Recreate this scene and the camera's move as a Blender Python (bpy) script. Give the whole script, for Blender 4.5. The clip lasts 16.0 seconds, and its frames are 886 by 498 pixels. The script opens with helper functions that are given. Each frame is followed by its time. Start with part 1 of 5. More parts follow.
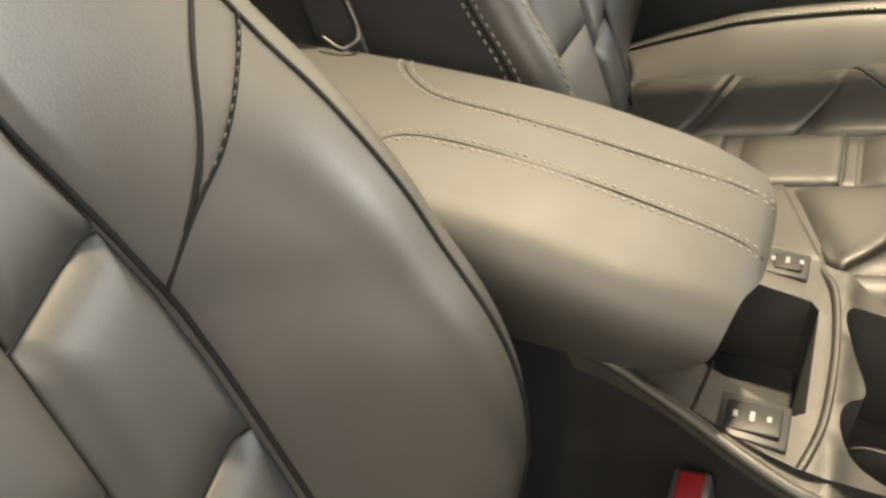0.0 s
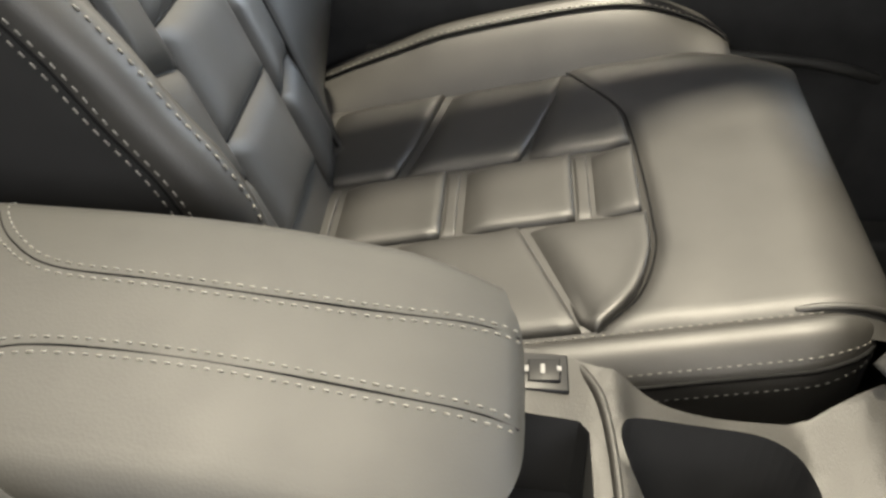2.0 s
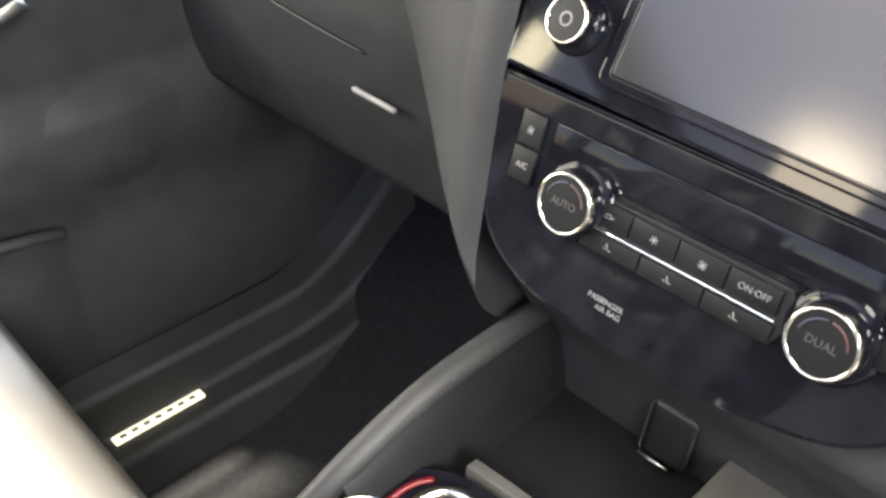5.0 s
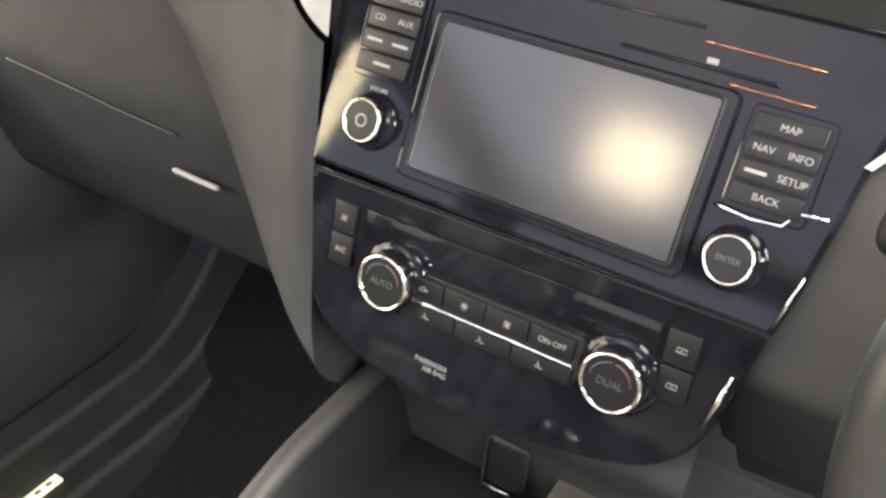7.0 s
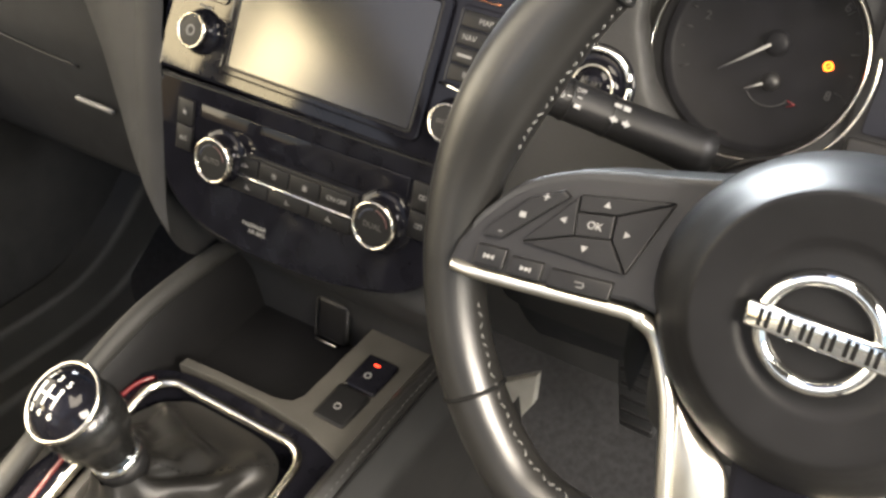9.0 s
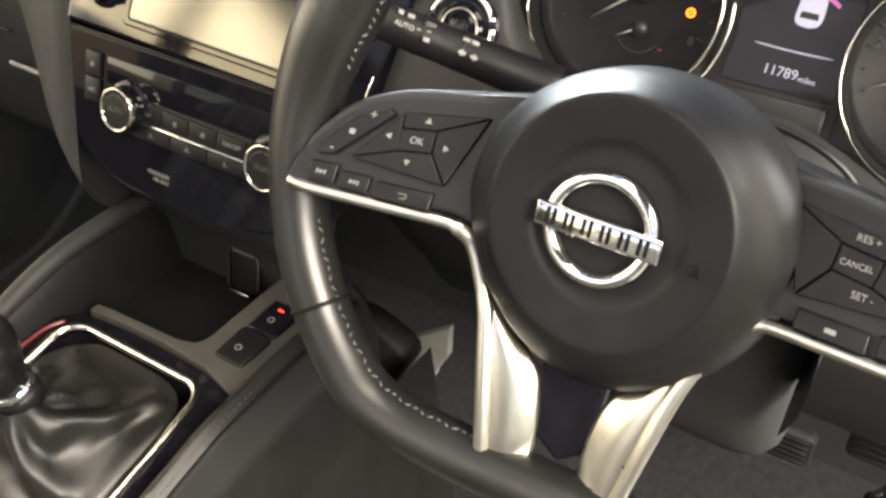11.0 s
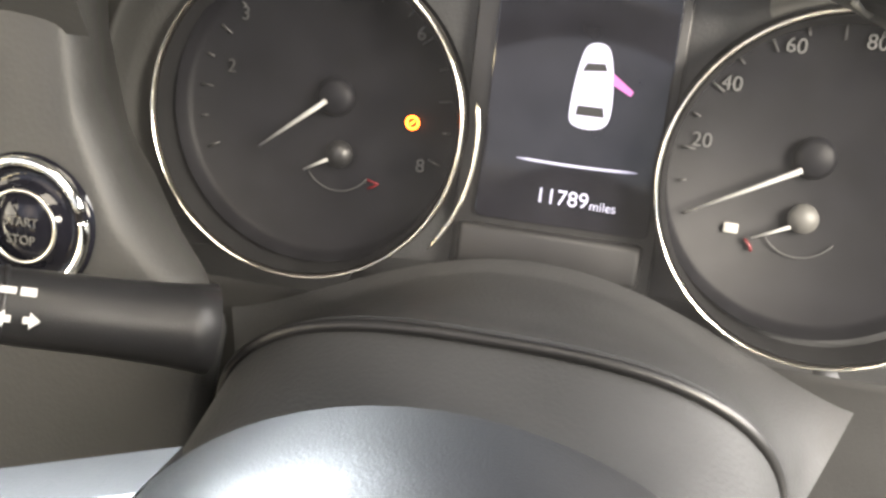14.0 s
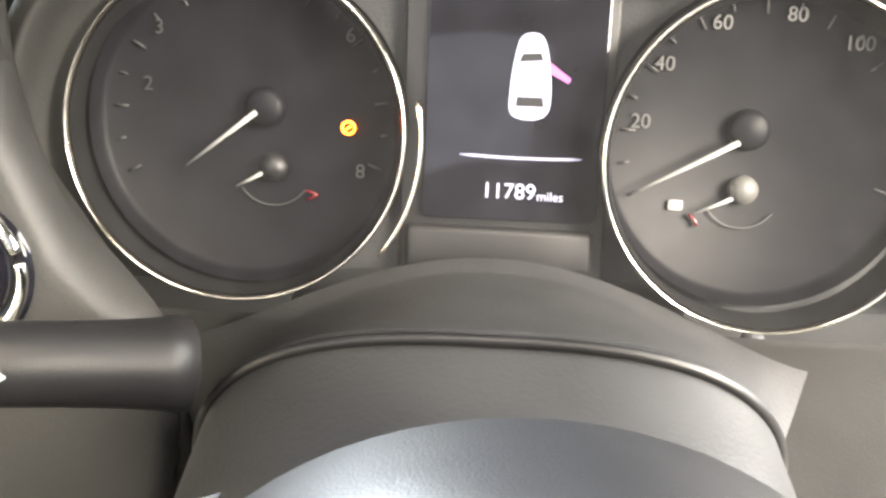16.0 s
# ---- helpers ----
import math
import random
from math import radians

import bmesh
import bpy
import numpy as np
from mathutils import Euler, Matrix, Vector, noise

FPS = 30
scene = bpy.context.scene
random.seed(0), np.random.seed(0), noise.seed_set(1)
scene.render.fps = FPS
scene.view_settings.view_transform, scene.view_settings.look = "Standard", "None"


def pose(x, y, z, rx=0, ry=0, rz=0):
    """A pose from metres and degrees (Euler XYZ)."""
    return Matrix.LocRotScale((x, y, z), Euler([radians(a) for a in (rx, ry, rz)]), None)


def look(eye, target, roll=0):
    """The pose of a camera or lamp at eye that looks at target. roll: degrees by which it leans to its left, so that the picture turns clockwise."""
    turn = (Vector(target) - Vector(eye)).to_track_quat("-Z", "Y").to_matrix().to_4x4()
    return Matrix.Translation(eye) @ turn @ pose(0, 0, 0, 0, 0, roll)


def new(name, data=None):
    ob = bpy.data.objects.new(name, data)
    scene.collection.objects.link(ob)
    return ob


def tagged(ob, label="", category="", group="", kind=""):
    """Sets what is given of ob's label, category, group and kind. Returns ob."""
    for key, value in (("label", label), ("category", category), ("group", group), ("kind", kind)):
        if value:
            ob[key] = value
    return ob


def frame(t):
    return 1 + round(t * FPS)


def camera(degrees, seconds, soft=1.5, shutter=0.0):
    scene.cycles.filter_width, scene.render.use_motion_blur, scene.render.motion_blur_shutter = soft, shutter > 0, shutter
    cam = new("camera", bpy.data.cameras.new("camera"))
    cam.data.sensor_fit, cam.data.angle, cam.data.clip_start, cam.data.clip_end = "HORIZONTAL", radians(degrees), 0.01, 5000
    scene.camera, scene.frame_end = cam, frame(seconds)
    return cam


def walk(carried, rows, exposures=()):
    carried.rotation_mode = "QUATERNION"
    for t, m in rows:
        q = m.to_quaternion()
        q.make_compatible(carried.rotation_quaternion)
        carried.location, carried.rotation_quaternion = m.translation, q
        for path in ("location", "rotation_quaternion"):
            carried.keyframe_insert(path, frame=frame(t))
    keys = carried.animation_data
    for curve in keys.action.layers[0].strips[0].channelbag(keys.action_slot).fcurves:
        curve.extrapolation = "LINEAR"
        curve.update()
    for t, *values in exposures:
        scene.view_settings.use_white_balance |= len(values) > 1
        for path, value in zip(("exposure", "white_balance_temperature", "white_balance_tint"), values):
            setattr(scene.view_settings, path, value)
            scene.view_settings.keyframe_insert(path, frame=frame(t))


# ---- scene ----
cam = camera(51.2, 16.0, soft=2.8)
ROWS = [
    (0.0, 0.4947, -0.3764, 0.7545, 53.37, 0.15, 112.43),
    (0.5, 0.4603, -0.3673, 0.7359, 53.32, 0.05, 107.77),
    (1.0, 0.4072, -0.3598, 0.7249, 52.84, -0.26, 102.93),
    (1.5, 0.3473, -0.3773, 0.7406, 52.19, -0.61, 98.91),
    (2.0, 0.2966, -0.3871, 0.744, 51.9, -0.76, 94.07),
    (2.5, 0.2518, -0.3617, 0.7659, 51.63, -0.96, 86.19),
    (3.0, 0.2166, -0.3222, 0.7956, 51.9, -1.56, 76.03),
    (3.5, 0.1914, -0.2967, 0.8189, 52.47, -1.52, 67.1),
    (4.0, 0.1738, -0.2594, 0.8374, 53.12, -1.23, 58.98),
    (4.5, 0.1671, -0.2333, 0.8369, 53.52, -1.09, 52.01),
    (5.0, 0.1736, -0.2282, 0.8413, 53.97, -1.2, 45.9),
    (7.5, 0.2151, -0.2413, 0.9227, 54.51, -0.37, 32.94),
    (8.0, 0.275, -0.2667, 0.9305, 54.02, -0.45, 32.74),
    (8.5, 0.3425, -0.2883, 0.9334, 53.66, -0.65, 32.42),
    (9.0, 0.3921, -0.3078, 0.9355, 53.57, -0.89, 32.27),
    (9.5, 0.4247, -0.3222, 0.9346, 53.4, -1.01, 32.26),
    (12.0, 0.4935, -0.2417, 0.8968, 53.28, -1.49, 31.14),
    (12.5, 0.4606, -0.179, 0.8847, 53.41, -1.37, 28.54),
    (13.0, 0.4413, -0.1191, 0.8843, 53.47, -1.33, 23.96),
    (13.5, 0.4207, -0.0786, 0.8757, 53.59, -1.21, 18.4),
    (14.0, 0.3987, -0.0522, 0.8701, 54.13, -1.53, 12.72),
    (14.5, 0.39, -0.0342, 0.8691, 54.3, -1.63, 8.35),
    (15.0, 0.3859, -0.0273, 0.8654, 54.41, -1.54, 5.16),
    (15.5, 0.3788, -0.0288, 0.8626, 54.56, -1.46, 3.44),
    (16.0, 0.3618, -0.0496, 0.8637, 54.59, -1.7, 2.61),
]
EXPOSURES = [(0.0, 0.05, 7700, 13), (0.5, -0.27, 7400, 11), (1.0, -0.35, 7000, 9), (1.5, -0.3, 6700, 10), (2.5, -0.2, 6250, 12), (3.5, 0.3, 6000, 11), (4.5, 1.25, 6150, 13), (5.2, 1.85, 6100, 13),
             (7.5, 1.7, 6600, 13), (8.0, 1.6, 6700, 13), (8.6, 1.2, 6850, 13), (9.5, 0.9, 7000, 13), (12.0, 0.65, 6900, 12), (13.0, 0.7, 6800, 12), (13.5, 1.0, 6950, 12), (14.0, 1.7, 6850, 12), (15.0, 2.25, 6800, 12), (16.0, 2.2, 6900, 12)]
walk(cam, [(t, pose(x, y, z, rx, ry, rz)) for t, x, y, z, rx, ry, rz in ROWS], EXPOSURES)

# ---- light: daylight through the windscreen, added lamps outside side glass, roof and open door ----
world = bpy.data.worlds.new("world")
scene.world = world
world.use_nodes = True
wn = world.node_tree.nodes
sky = wn.new("ShaderNodeTexSky")
sky.sky_type, sky.sun_disc = "NISHITA", False
sky.sun_elevation, sky.sun_rotation = radians(40), radians(200)
wn["Background"].inputs[1].default_value = 0.15
world.node_tree.links.new(sky.outputs[0], wn["Background"].inputs[0])


def area_lamp(name, eye, target, width, height, watts, colour):
    data = bpy.data.lights.new(name, "AREA")
    data.shape, data.size, data.size_y, data.energy, data.color = "RECTANGLE", width, height, watts, colour
    ob = new(name, data)
    ob.matrix_world = look(eye, target)
    return ob


# Added soft fill outside the left window; its source is unseen.
area_lamp("left_window_fill", (-2.6, -0.2, 1.75), (0, -0.2, 1.75), 3.4, 2.4, 130, (1.0, 0.90, 0.68))
area_lamp("showroom_glass_front", (-2.0, 2.75, 2.1), (0, 0, 0.8), 1.9, 1.5, 720, (0.80, 0.91, 1.0))
# Added key lamp that draws the passenger seat's shadow edge; no lamp is seen there.
area_lamp("added_overhead_key", (-1.5, -0.6, 4.0), (-0.3, -0.4, 0.3), 0.17, 0.17, 720, (1.0, 0.90, 0.68))
# Two added fills for the wheel and dash, with no known source.
area_lamp("added_right_fill", (2.2, -1.0, 2.0), (0.3, 0.1, 0.65), 1.2, 1.0, 210, (1.0, 0.94, 0.82))
area_lamp("added_overhead_fill", (1.0, -0.6, 3.0), (0.3, 0.0, 0.6), 1.4, 1.4, 80, (1.0, 0.92, 0.76))
area_lamp("open_door_light", (2.4, 1.0, 1.75), (0.2, 0.0, 0.7), 1.6, 1.3, 160, (0.97, 0.96, 0.93))
area_lamp("showroom_lamp_rear", (-1.19, -3.6, 2.25), (0.06, 0.17, 0.66), 0.42, 0.34, 5.5, (1.0, 0.82, 0.52))
area_lamp("showroom_lamp_side", (-3.65, -3.5, 2.2), (-0.05, 0.17, 0.66), 1.3, 0.7, 54, (1.0, 0.84, 0.50))


# ---- materials ----
def material(name, colour, rough=0.5, metal=0.0, vary=0.25, scale=30.0, bump=0.0, bump_scale=300.0, wear=0.0, spec=0.5, coat=0.0, kind="noise", folds=0.0):
    m = bpy.data.materials.new(name)
    m.use_nodes = True
    nt = m.node_tree
    b = nt.nodes["Principled BSDF"]
    link = nt.links.new
    b.inputs["Metallic"].default_value = metal
    b.inputs["Specular IOR Level"].default_value = spec
    b.inputs["Coat Weight"].default_value = coat
    b.inputs["Coat Roughness"].default_value = 0.05
    tex = nt.nodes.new("ShaderNodeTexCoord")
    big = nt.nodes.new("ShaderNodeTexNoise")
    big.inputs["Scale"].default_value, big.inputs["Detail"].default_value = scale, 5.0
    link(tex.outputs["Object"], big.inputs["Vector"])
    ramp = nt.nodes.new("ShaderNodeValToRGB")
    lo, hi = ramp.color_ramp.elements
    lo.position, hi.position = 0.3, 0.75
    lo.color = (*[c * (1 - vary) for c in colour], 1)
    hi.color = (*[min(1, c * (1 + vary)) for c in colour], 1)
    link(big.outputs["Fac"], ramp.inputs["Fac"])
    link(ramp.outputs["Color"], b.inputs["Base Color"])
    rr = nt.nodes.new("ShaderNodeMapRange")
    rr.inputs["To Min"].default_value, rr.inputs["To Max"].default_value = max(0.02, rough - wear), rough + wear
    mid = nt.nodes.new("ShaderNodeTexNoise")
    mid.inputs["Scale"].default_value, mid.inputs["Detail"].default_value = scale * 2.3, 4.0
    link(tex.outputs["Object"], mid.inputs["Vector"])
    link(mid.outputs["Fac"], rr.inputs["Value"])
    link(rr.outputs["Result"], b.inputs["Roughness"])
    if bump:
        if kind == "cells":
            fine = nt.nodes.new("ShaderNodeTexVoronoi")
            out = fine.outputs["Distance"]
        else:
            fine = nt.nodes.new("ShaderNodeTexNoise")
            fine.inputs["Detail"].default_value = 3.0
            out = fine.outputs["Fac"]
        fine.inputs["Scale"].default_value = bump_scale
        link(tex.outputs["Object"], fine.inputs["Vector"])
        bn = nt.nodes.new("ShaderNodeBump")
        bn.inputs["Strength"].default_value, bn.inputs["Distance"].default_value = bump, 0.001
        link(out, bn.inputs["Height"])
        link(bn.outputs["Normal"], b.inputs["Normal"])
        if folds:
            soft = nt.nodes.new("ShaderNodeTexNoise")
            soft.inputs["Scale"].default_value, soft.inputs["Detail"].default_value = 22.0, 2.0
            link(tex.outputs["Object"], soft.inputs["Vector"])
            wide = nt.nodes.new("ShaderNodeBump")
            wide.inputs["Strength"].default_value, wide.inputs["Distance"].default_value = folds, 0.004
            link(soft.outputs["Fac"], wide.inputs["Height"])
            link(wide.outputs["Normal"], bn.inputs["Normal"])
    return m


def glow(name, colour, strength):
    m = bpy.data.materials.new(name)
    m.use_nodes = True
    b = m.node_tree.nodes["Principled BSDF"]
    b.inputs["Base Color"].default_value = (*[c * 0.2 for c in colour], 1)
    b.inputs["Emission Color"].default_value = (*colour, 1)
    b.inputs["Emission Strength"].default_value = strength
    return m


LEATHER = material("seat_leather", (0.021, 0.0200, 0.0182), 0.50, vary=0.22, scale=14, bump=0.06, bump_scale=650, wear=0.05, kind="cells", folds=0.0)
ARM_LEATHER = material("armrest_leather", (0.0185, 0.0178, 0.0155), 0.62, vary=0.18, scale=18, bump=0.06, bump_scale=650, wear=0.05, kind="cells")
WHEEL_LEATHER = material("wheel_leather", (0.009, 0.0088, 0.0085), 0.35, vary=0.2, scale=25, bump=0.04, bump_scale=900, wear=0.07, kind="cells")
BOOT_LEATHER = material("boot_leather", (0.008, 0.0078, 0.0075), 0.42, vary=0.2, scale=40, bump=0.15, bump_scale=500, wear=0.08, spec=0.35)
WHEEL_THREAD = material("wheel_thread", (0.06, 0.06, 0.057), 0.6, vary=0.2, scale=200)
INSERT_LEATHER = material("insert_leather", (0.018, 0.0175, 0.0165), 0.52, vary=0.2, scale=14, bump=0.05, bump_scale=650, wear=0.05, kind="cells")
THREAD = material("thread", (0.17, 0.165, 0.145), 0.7, vary=0.2, scale=200)
SEAM = material("seam_shadow_leather", (0.006, 0.006, 0.006), 0.7, spec=0.1)
GRAINED = material("grained_plastic", (0.0145, 0.0137, 0.0118), 0.48, vary=0.15, scale=40, bump=0.20, bump_scale=900, wear=0.05, spec=0.42, kind="cells")
DASH = material("dash_plastic", (0.018, 0.018, 0.0175), 0.55, vary=0.15, scale=20, bump=0.10, bump_scale=500, wear=0.05, spec=0.28, kind="cells")
DARK = material("dark_plastic", (0.018, 0.0185, 0.0195), 0.60, vary=0.2, scale=25, bump=0.12, bump_scale=600, wear=0.06, spec=0.22, kind="cells")
SOFT_BLACK = material("soft_black_plastic", (0.0065, 0.0065, 0.007), 0.42, vary=0.15, scale=40, bump=0.06, bump_scale=1300, wear=0.06, spec=0.27)
HUB = material("airbag_plastic", (0.0075, 0.0075, 0.008), 0.42, vary=0.2, scale=40, bump=0.14, bump_scale=1700, wear=0.05, spec=0.15)
KNOB = material("knob_leather", (0.008, 0.008, 0.008), 0.24, vary=0.2, scale=60, bump=0.03, bump_scale=900, wear=0.06)
BUTTON = material("button_plastic", (0.007, 0.007, 0.0075), 0.42, vary=0.15, scale=60, wear=0.06, spec=0.17)
GLOSS = material("piano_black", (0.005, 0.005, 0.007), 0.06, vary=0.3, scale=60, wear=0.03, spec=0.15)
COPPER = material("copper_edge", (0.45, 0.20, 0.10), 0.25, 1.0, vary=0.1, scale=60)
BEZEL = material("bezel_chrome", (0.60, 0.56, 0.48), 0.16, 1.0, vary=0.05, scale=50, wear=0.05)
CHROME = material("chrome", (0.80, 0.80, 0.78), 0.10, 1.0, vary=0.05, scale=50, wear=0.05)
SATIN = material("satin_silver", (0.55, 0.53, 0.47), 0.30, 1.0, vary=0.06, scale=60, wear=0.06)
RED = material("red_trim", (0.07, 0.004, 0.006), 0.22, vary=0.3, scale=60, wear=0.05)
SCREEN = material("screen_glass", (0.009, 0.009, 0.010), 0.14, vary=0.1, scale=10, wear=0.03)
CARPET = material("carpet", (0.012, 0.012, 0.013), 0.95, vary=0.35, scale=120, bump=0.8, bump_scale=900, spec=0.2)
LINING = material("roof_lining", (0.08, 0.08, 0.078), 0.9, vary=0.1, scale=60, bump=0.3, bump_scale=700)
KNOB_PRINT = material("knob_print", (0.6, 0.6, 0.58), 0.5, vary=0.05)
PRINT = material("white_print", (0.15, 0.15, 0.147), 0.6, vary=0.05)
DIAL = material("dial_face", (0.003, 0.003, 0.004), 0.50, vary=0.3, scale=60, wear=0.05, spec=0.08)
DARK_STEEL = material("dark_steel", (0.06, 0.058, 0.056), 0.35, 1.0, vary=0.1, scale=60, wear=0.08)
BLUE_MARK = material("blue_mark", (0.012, 0.017, 0.032), 0.4)
RED_MARK = material("red_mark", (0.042, 0.014, 0.013), 0.4)
TRAY = material("tray_plastic", (0.045, 0.043, 0.038), 0.5, vary=0.12, scale=50, bump=0.3, bump_scale=500, spec=0.4)
GHOST = material("unlit_print", (0.012, 0.012, 0.012), 0.6, vary=0.1)
MATTE = material("matte_black_plastic", (0.009, 0.009, 0.009), 0.68, vary=0.2, scale=30, bump=0.12, bump_scale=1200, wear=0.05, spec=0.12)
FAINT = material("faint_print", (0.022, 0.022, 0.022), 0.6, vary=0.1)
GREY_TRIM = material("grey_trim", (0.20, 0.195, 0.18), 0.55, vary=0.1, scale=50, bump=0.2, bump_scale=500)
DIM = material("dim_print", (0.036, 0.035, 0.033), 0.6, vary=0.1)
AMBER = glow("amber_warning", (1.0, 0.16, 0.01), 5.0)
REDLIGHT = glow("red_light", (1.0, 0.05, 0.02), 3.0)
# The kick plate is no lamp; its glow stands for light from outside.
PLATE_GLOW = glow("plate_outside_light", (1.0, 0.90, 0.55), 0.55)
# Near-black for recesses and backrest sides, with their shade put into the colour.
SHADED_BLACK = material("shaded_black", (0.005, 0.005, 0.005), 0.8, vary=0.3)
DISPLAY = glow("display_white", (0.75, 0.75, 1.0), 0.24)
DISPLAY_RED = glow("display_red_violet", (0.55, 0.12, 0.45), 0.4)


def film(name, share, rough, scale):
    """Clear plastic with a thin uneven film: dust, wipe marks and painted haze."""
    m = bpy.data.materials.new(name)
    m.use_nodes = True
    nt = m.node_tree
    b = nt.nodes["Principled BSDF"]
    b.inputs["Base Color"].default_value, b.inputs["Roughness"].default_value = (0.35, 0.35, 0.36, 1), rough
    clear, mix = nt.nodes.new("ShaderNodeBsdfTransparent"), nt.nodes.new("ShaderNodeMixShader")
    tex, spots, amount = nt.nodes.new("ShaderNodeTexCoord"), nt.nodes.new("ShaderNodeTexNoise"), nt.nodes.new("ShaderNodeMapRange")
    spots.inputs["Scale"].default_value, spots.inputs["Detail"].default_value = scale, 6.0
    amount.inputs["From Min"].default_value, amount.inputs["From Max"].default_value = 0.3, 0.75
    amount.inputs["To Min"].default_value, amount.inputs["To Max"].default_value = share * 0.75, share * 1.3
    nt.links.new(tex.outputs["Object"], spots.inputs["Vector"])
    nt.links.new(spots.outputs["Fac"], amount.inputs["Value"])
    nt.links.new(amount.outputs["Result"], mix.inputs[0])
    nt.links.new(clear.outputs[0], mix.inputs[1])
    nt.links.new(b.outputs[0], mix.inputs[2])
    nt.links.new(mix.outputs[0], nt.nodes["Material Output"].inputs[0])
    return m


COVER = film("dusty_hazy_cover", 0.013, 0.35, 60.0)


# ---- builders ----
def finish(bm, smooth=True):
    bmesh.ops.recalc_face_normals(bm, faces=bm.faces)
    me = bpy.data.meshes.new("mesh")
    bm.to_mesh(me)
    bm.free()
    if smooth:
        me.polygons.foreach_set("use_smooth", [True] * len(me.polygons))
    return me


def thing(name, at, label, category, group="", kind=""):
    ob = new(name)
    ob.empty_display_size = 0.05
    ob.location = at
    return tagged(ob, label, category, group, kind)


def part(name, bm, mat, parent, label="", smooth=True):
    me = finish(bm, smooth) if isinstance(bm, bmesh.types.BMesh) else bm
    if not me.materials:
        for m in mat if isinstance(mat, tuple) else (mat,):
            me.materials.append(m)
    ob = new(name, me)
    if parent is not None:
        ob.parent = parent
        ob.matrix_parent_inverse = Matrix.Translation(parent.location).inverted()
    return tagged(ob, label)


def sheet(f, nu, nv, close_u=False, thick=0.0):
    """A grid from f(u, v), u and v from 0 to 1."""
    bm = bmesh.new()
    n = nu if close_u else nu + 1
    vs = [[bm.verts.new(f(i / nu, j / nv)) for j in range(nv + 1)] for i in range(n)]
    for i in range(nu):
        for j in range(nv):
            bm.faces.new((vs[i][j], vs[(i + 1) % n][j], vs[(i + 1) % n][j + 1], vs[i][j + 1]))
    return bm


def tube(points, radius, seg=8, closed=False, bm=None, flat=1.0):
    """A round bar along points; radius is a number or one for each point."""
    bm = bm or bmesh.new()
    pts = [Vector(p) for p in points]
    n = len(pts)
    rings, side = [], None
    for i, p in enumerate(pts):
        a = pts[(i - 1) % n] if closed or i else pts[i]
        b = pts[(i + 1) % n] if closed or i < n - 1 else pts[i]
        way = (b - a).normalized()
        if side is None:
            side = way.orthogonal().normalized()
        side = (side - way * side.dot(way)).normalized()
        up = way.cross(side)
        r = radius[i] if isinstance(radius, (list, tuple)) else radius
        rings.append([bm.verts.new(p + (side * math.cos(k * math.tau / seg) + up * math.sin(k * math.tau / seg) * flat) * r) for k in range(seg)])
    for i in range(n if closed else n - 1):
        j = (i + 1) % n
        for k in range(seg):
            bm.faces.new((rings[i][k], rings[i][(k + 1) % seg], rings[j][(k + 1) % seg], rings[j][k]))
    if not closed:
        bm.faces.new(rings[0][::-1])
        bm.faces.new(rings[-1])
    return bm


def smooth_line(points, steps=8, closed=False):
    """A smooth curve through the points."""
    pts = [Vector(p) for p in points]
    n = len(pts)
    out = []
    for i in range(n if closed else n - 1):
        get = (lambda k: pts[k % n]) if closed else (lambda k: pts[min(max(k, 0), n - 1)])
        a, b, c, d = get(i - 1), get(i), get(i + 1), get(i + 2)
        for s in range(steps):
            t = s / steps
            out.append(0.5 * (2 * b + (c - a) * t + (2 * a - 5 * b + 4 * c - d) * t * t + (3 * b - a - 3 * c + d) * t ** 3))
    if not closed:
        out.append(pts[-1])
    return out


def box(m, x0, x1, y0, y1, z0, z1, bevel=0.002, seg=2):
    """A bevelled box in the frame m."""
    bm = bmesh.new()
    bmesh.ops.create_cube(bm, size=1)
    for v in bm.verts:
        v.co = Vector(((x0 + x1) / 2 + v.co.x * (x1 - x0), (y0 + y1) / 2 + v.co.y * (y1 - y0), (z0 + z1) / 2 + v.co.z * (z1 - z0)))
    if bevel:
        bmesh.ops.bevel(bm, geom=bm.edges[:], offset=bevel, segments=seg, affect="EDGES", profile=0.6)
    bm.transform(m)
    return bm


def lathe(m, cx, cy, profile, seg=32):
    """A turned body in the frame m: profile of (radius, height)."""
    bm = bmesh.new()
    rings = []
    for r, z in profile:
        if r == 0:
            rings.append([bm.verts.new((cx, cy, z))])
        else:
            rings.append([bm.verts.new((cx + r * math.cos(k * math.tau / seg), cy + r * math.sin(k * math.tau / seg), z)) for k in range(seg)])
    for a, b in zip(rings, rings[1:]):
        for k in range(seg):
            j = (k + 1) % seg
            if len(a) == 1 and len(b) > 1:
                bm.faces.new((a[0], b[j], b[k]))
            elif len(b) == 1 and len(a) > 1:
                bm.faces.new((a[k], a[j], b[0]))
            elif len(a) > 1:
                bm.faces.new((a[k], a[j], b[j], b[k]))
    bm.transform(m)
    return bm


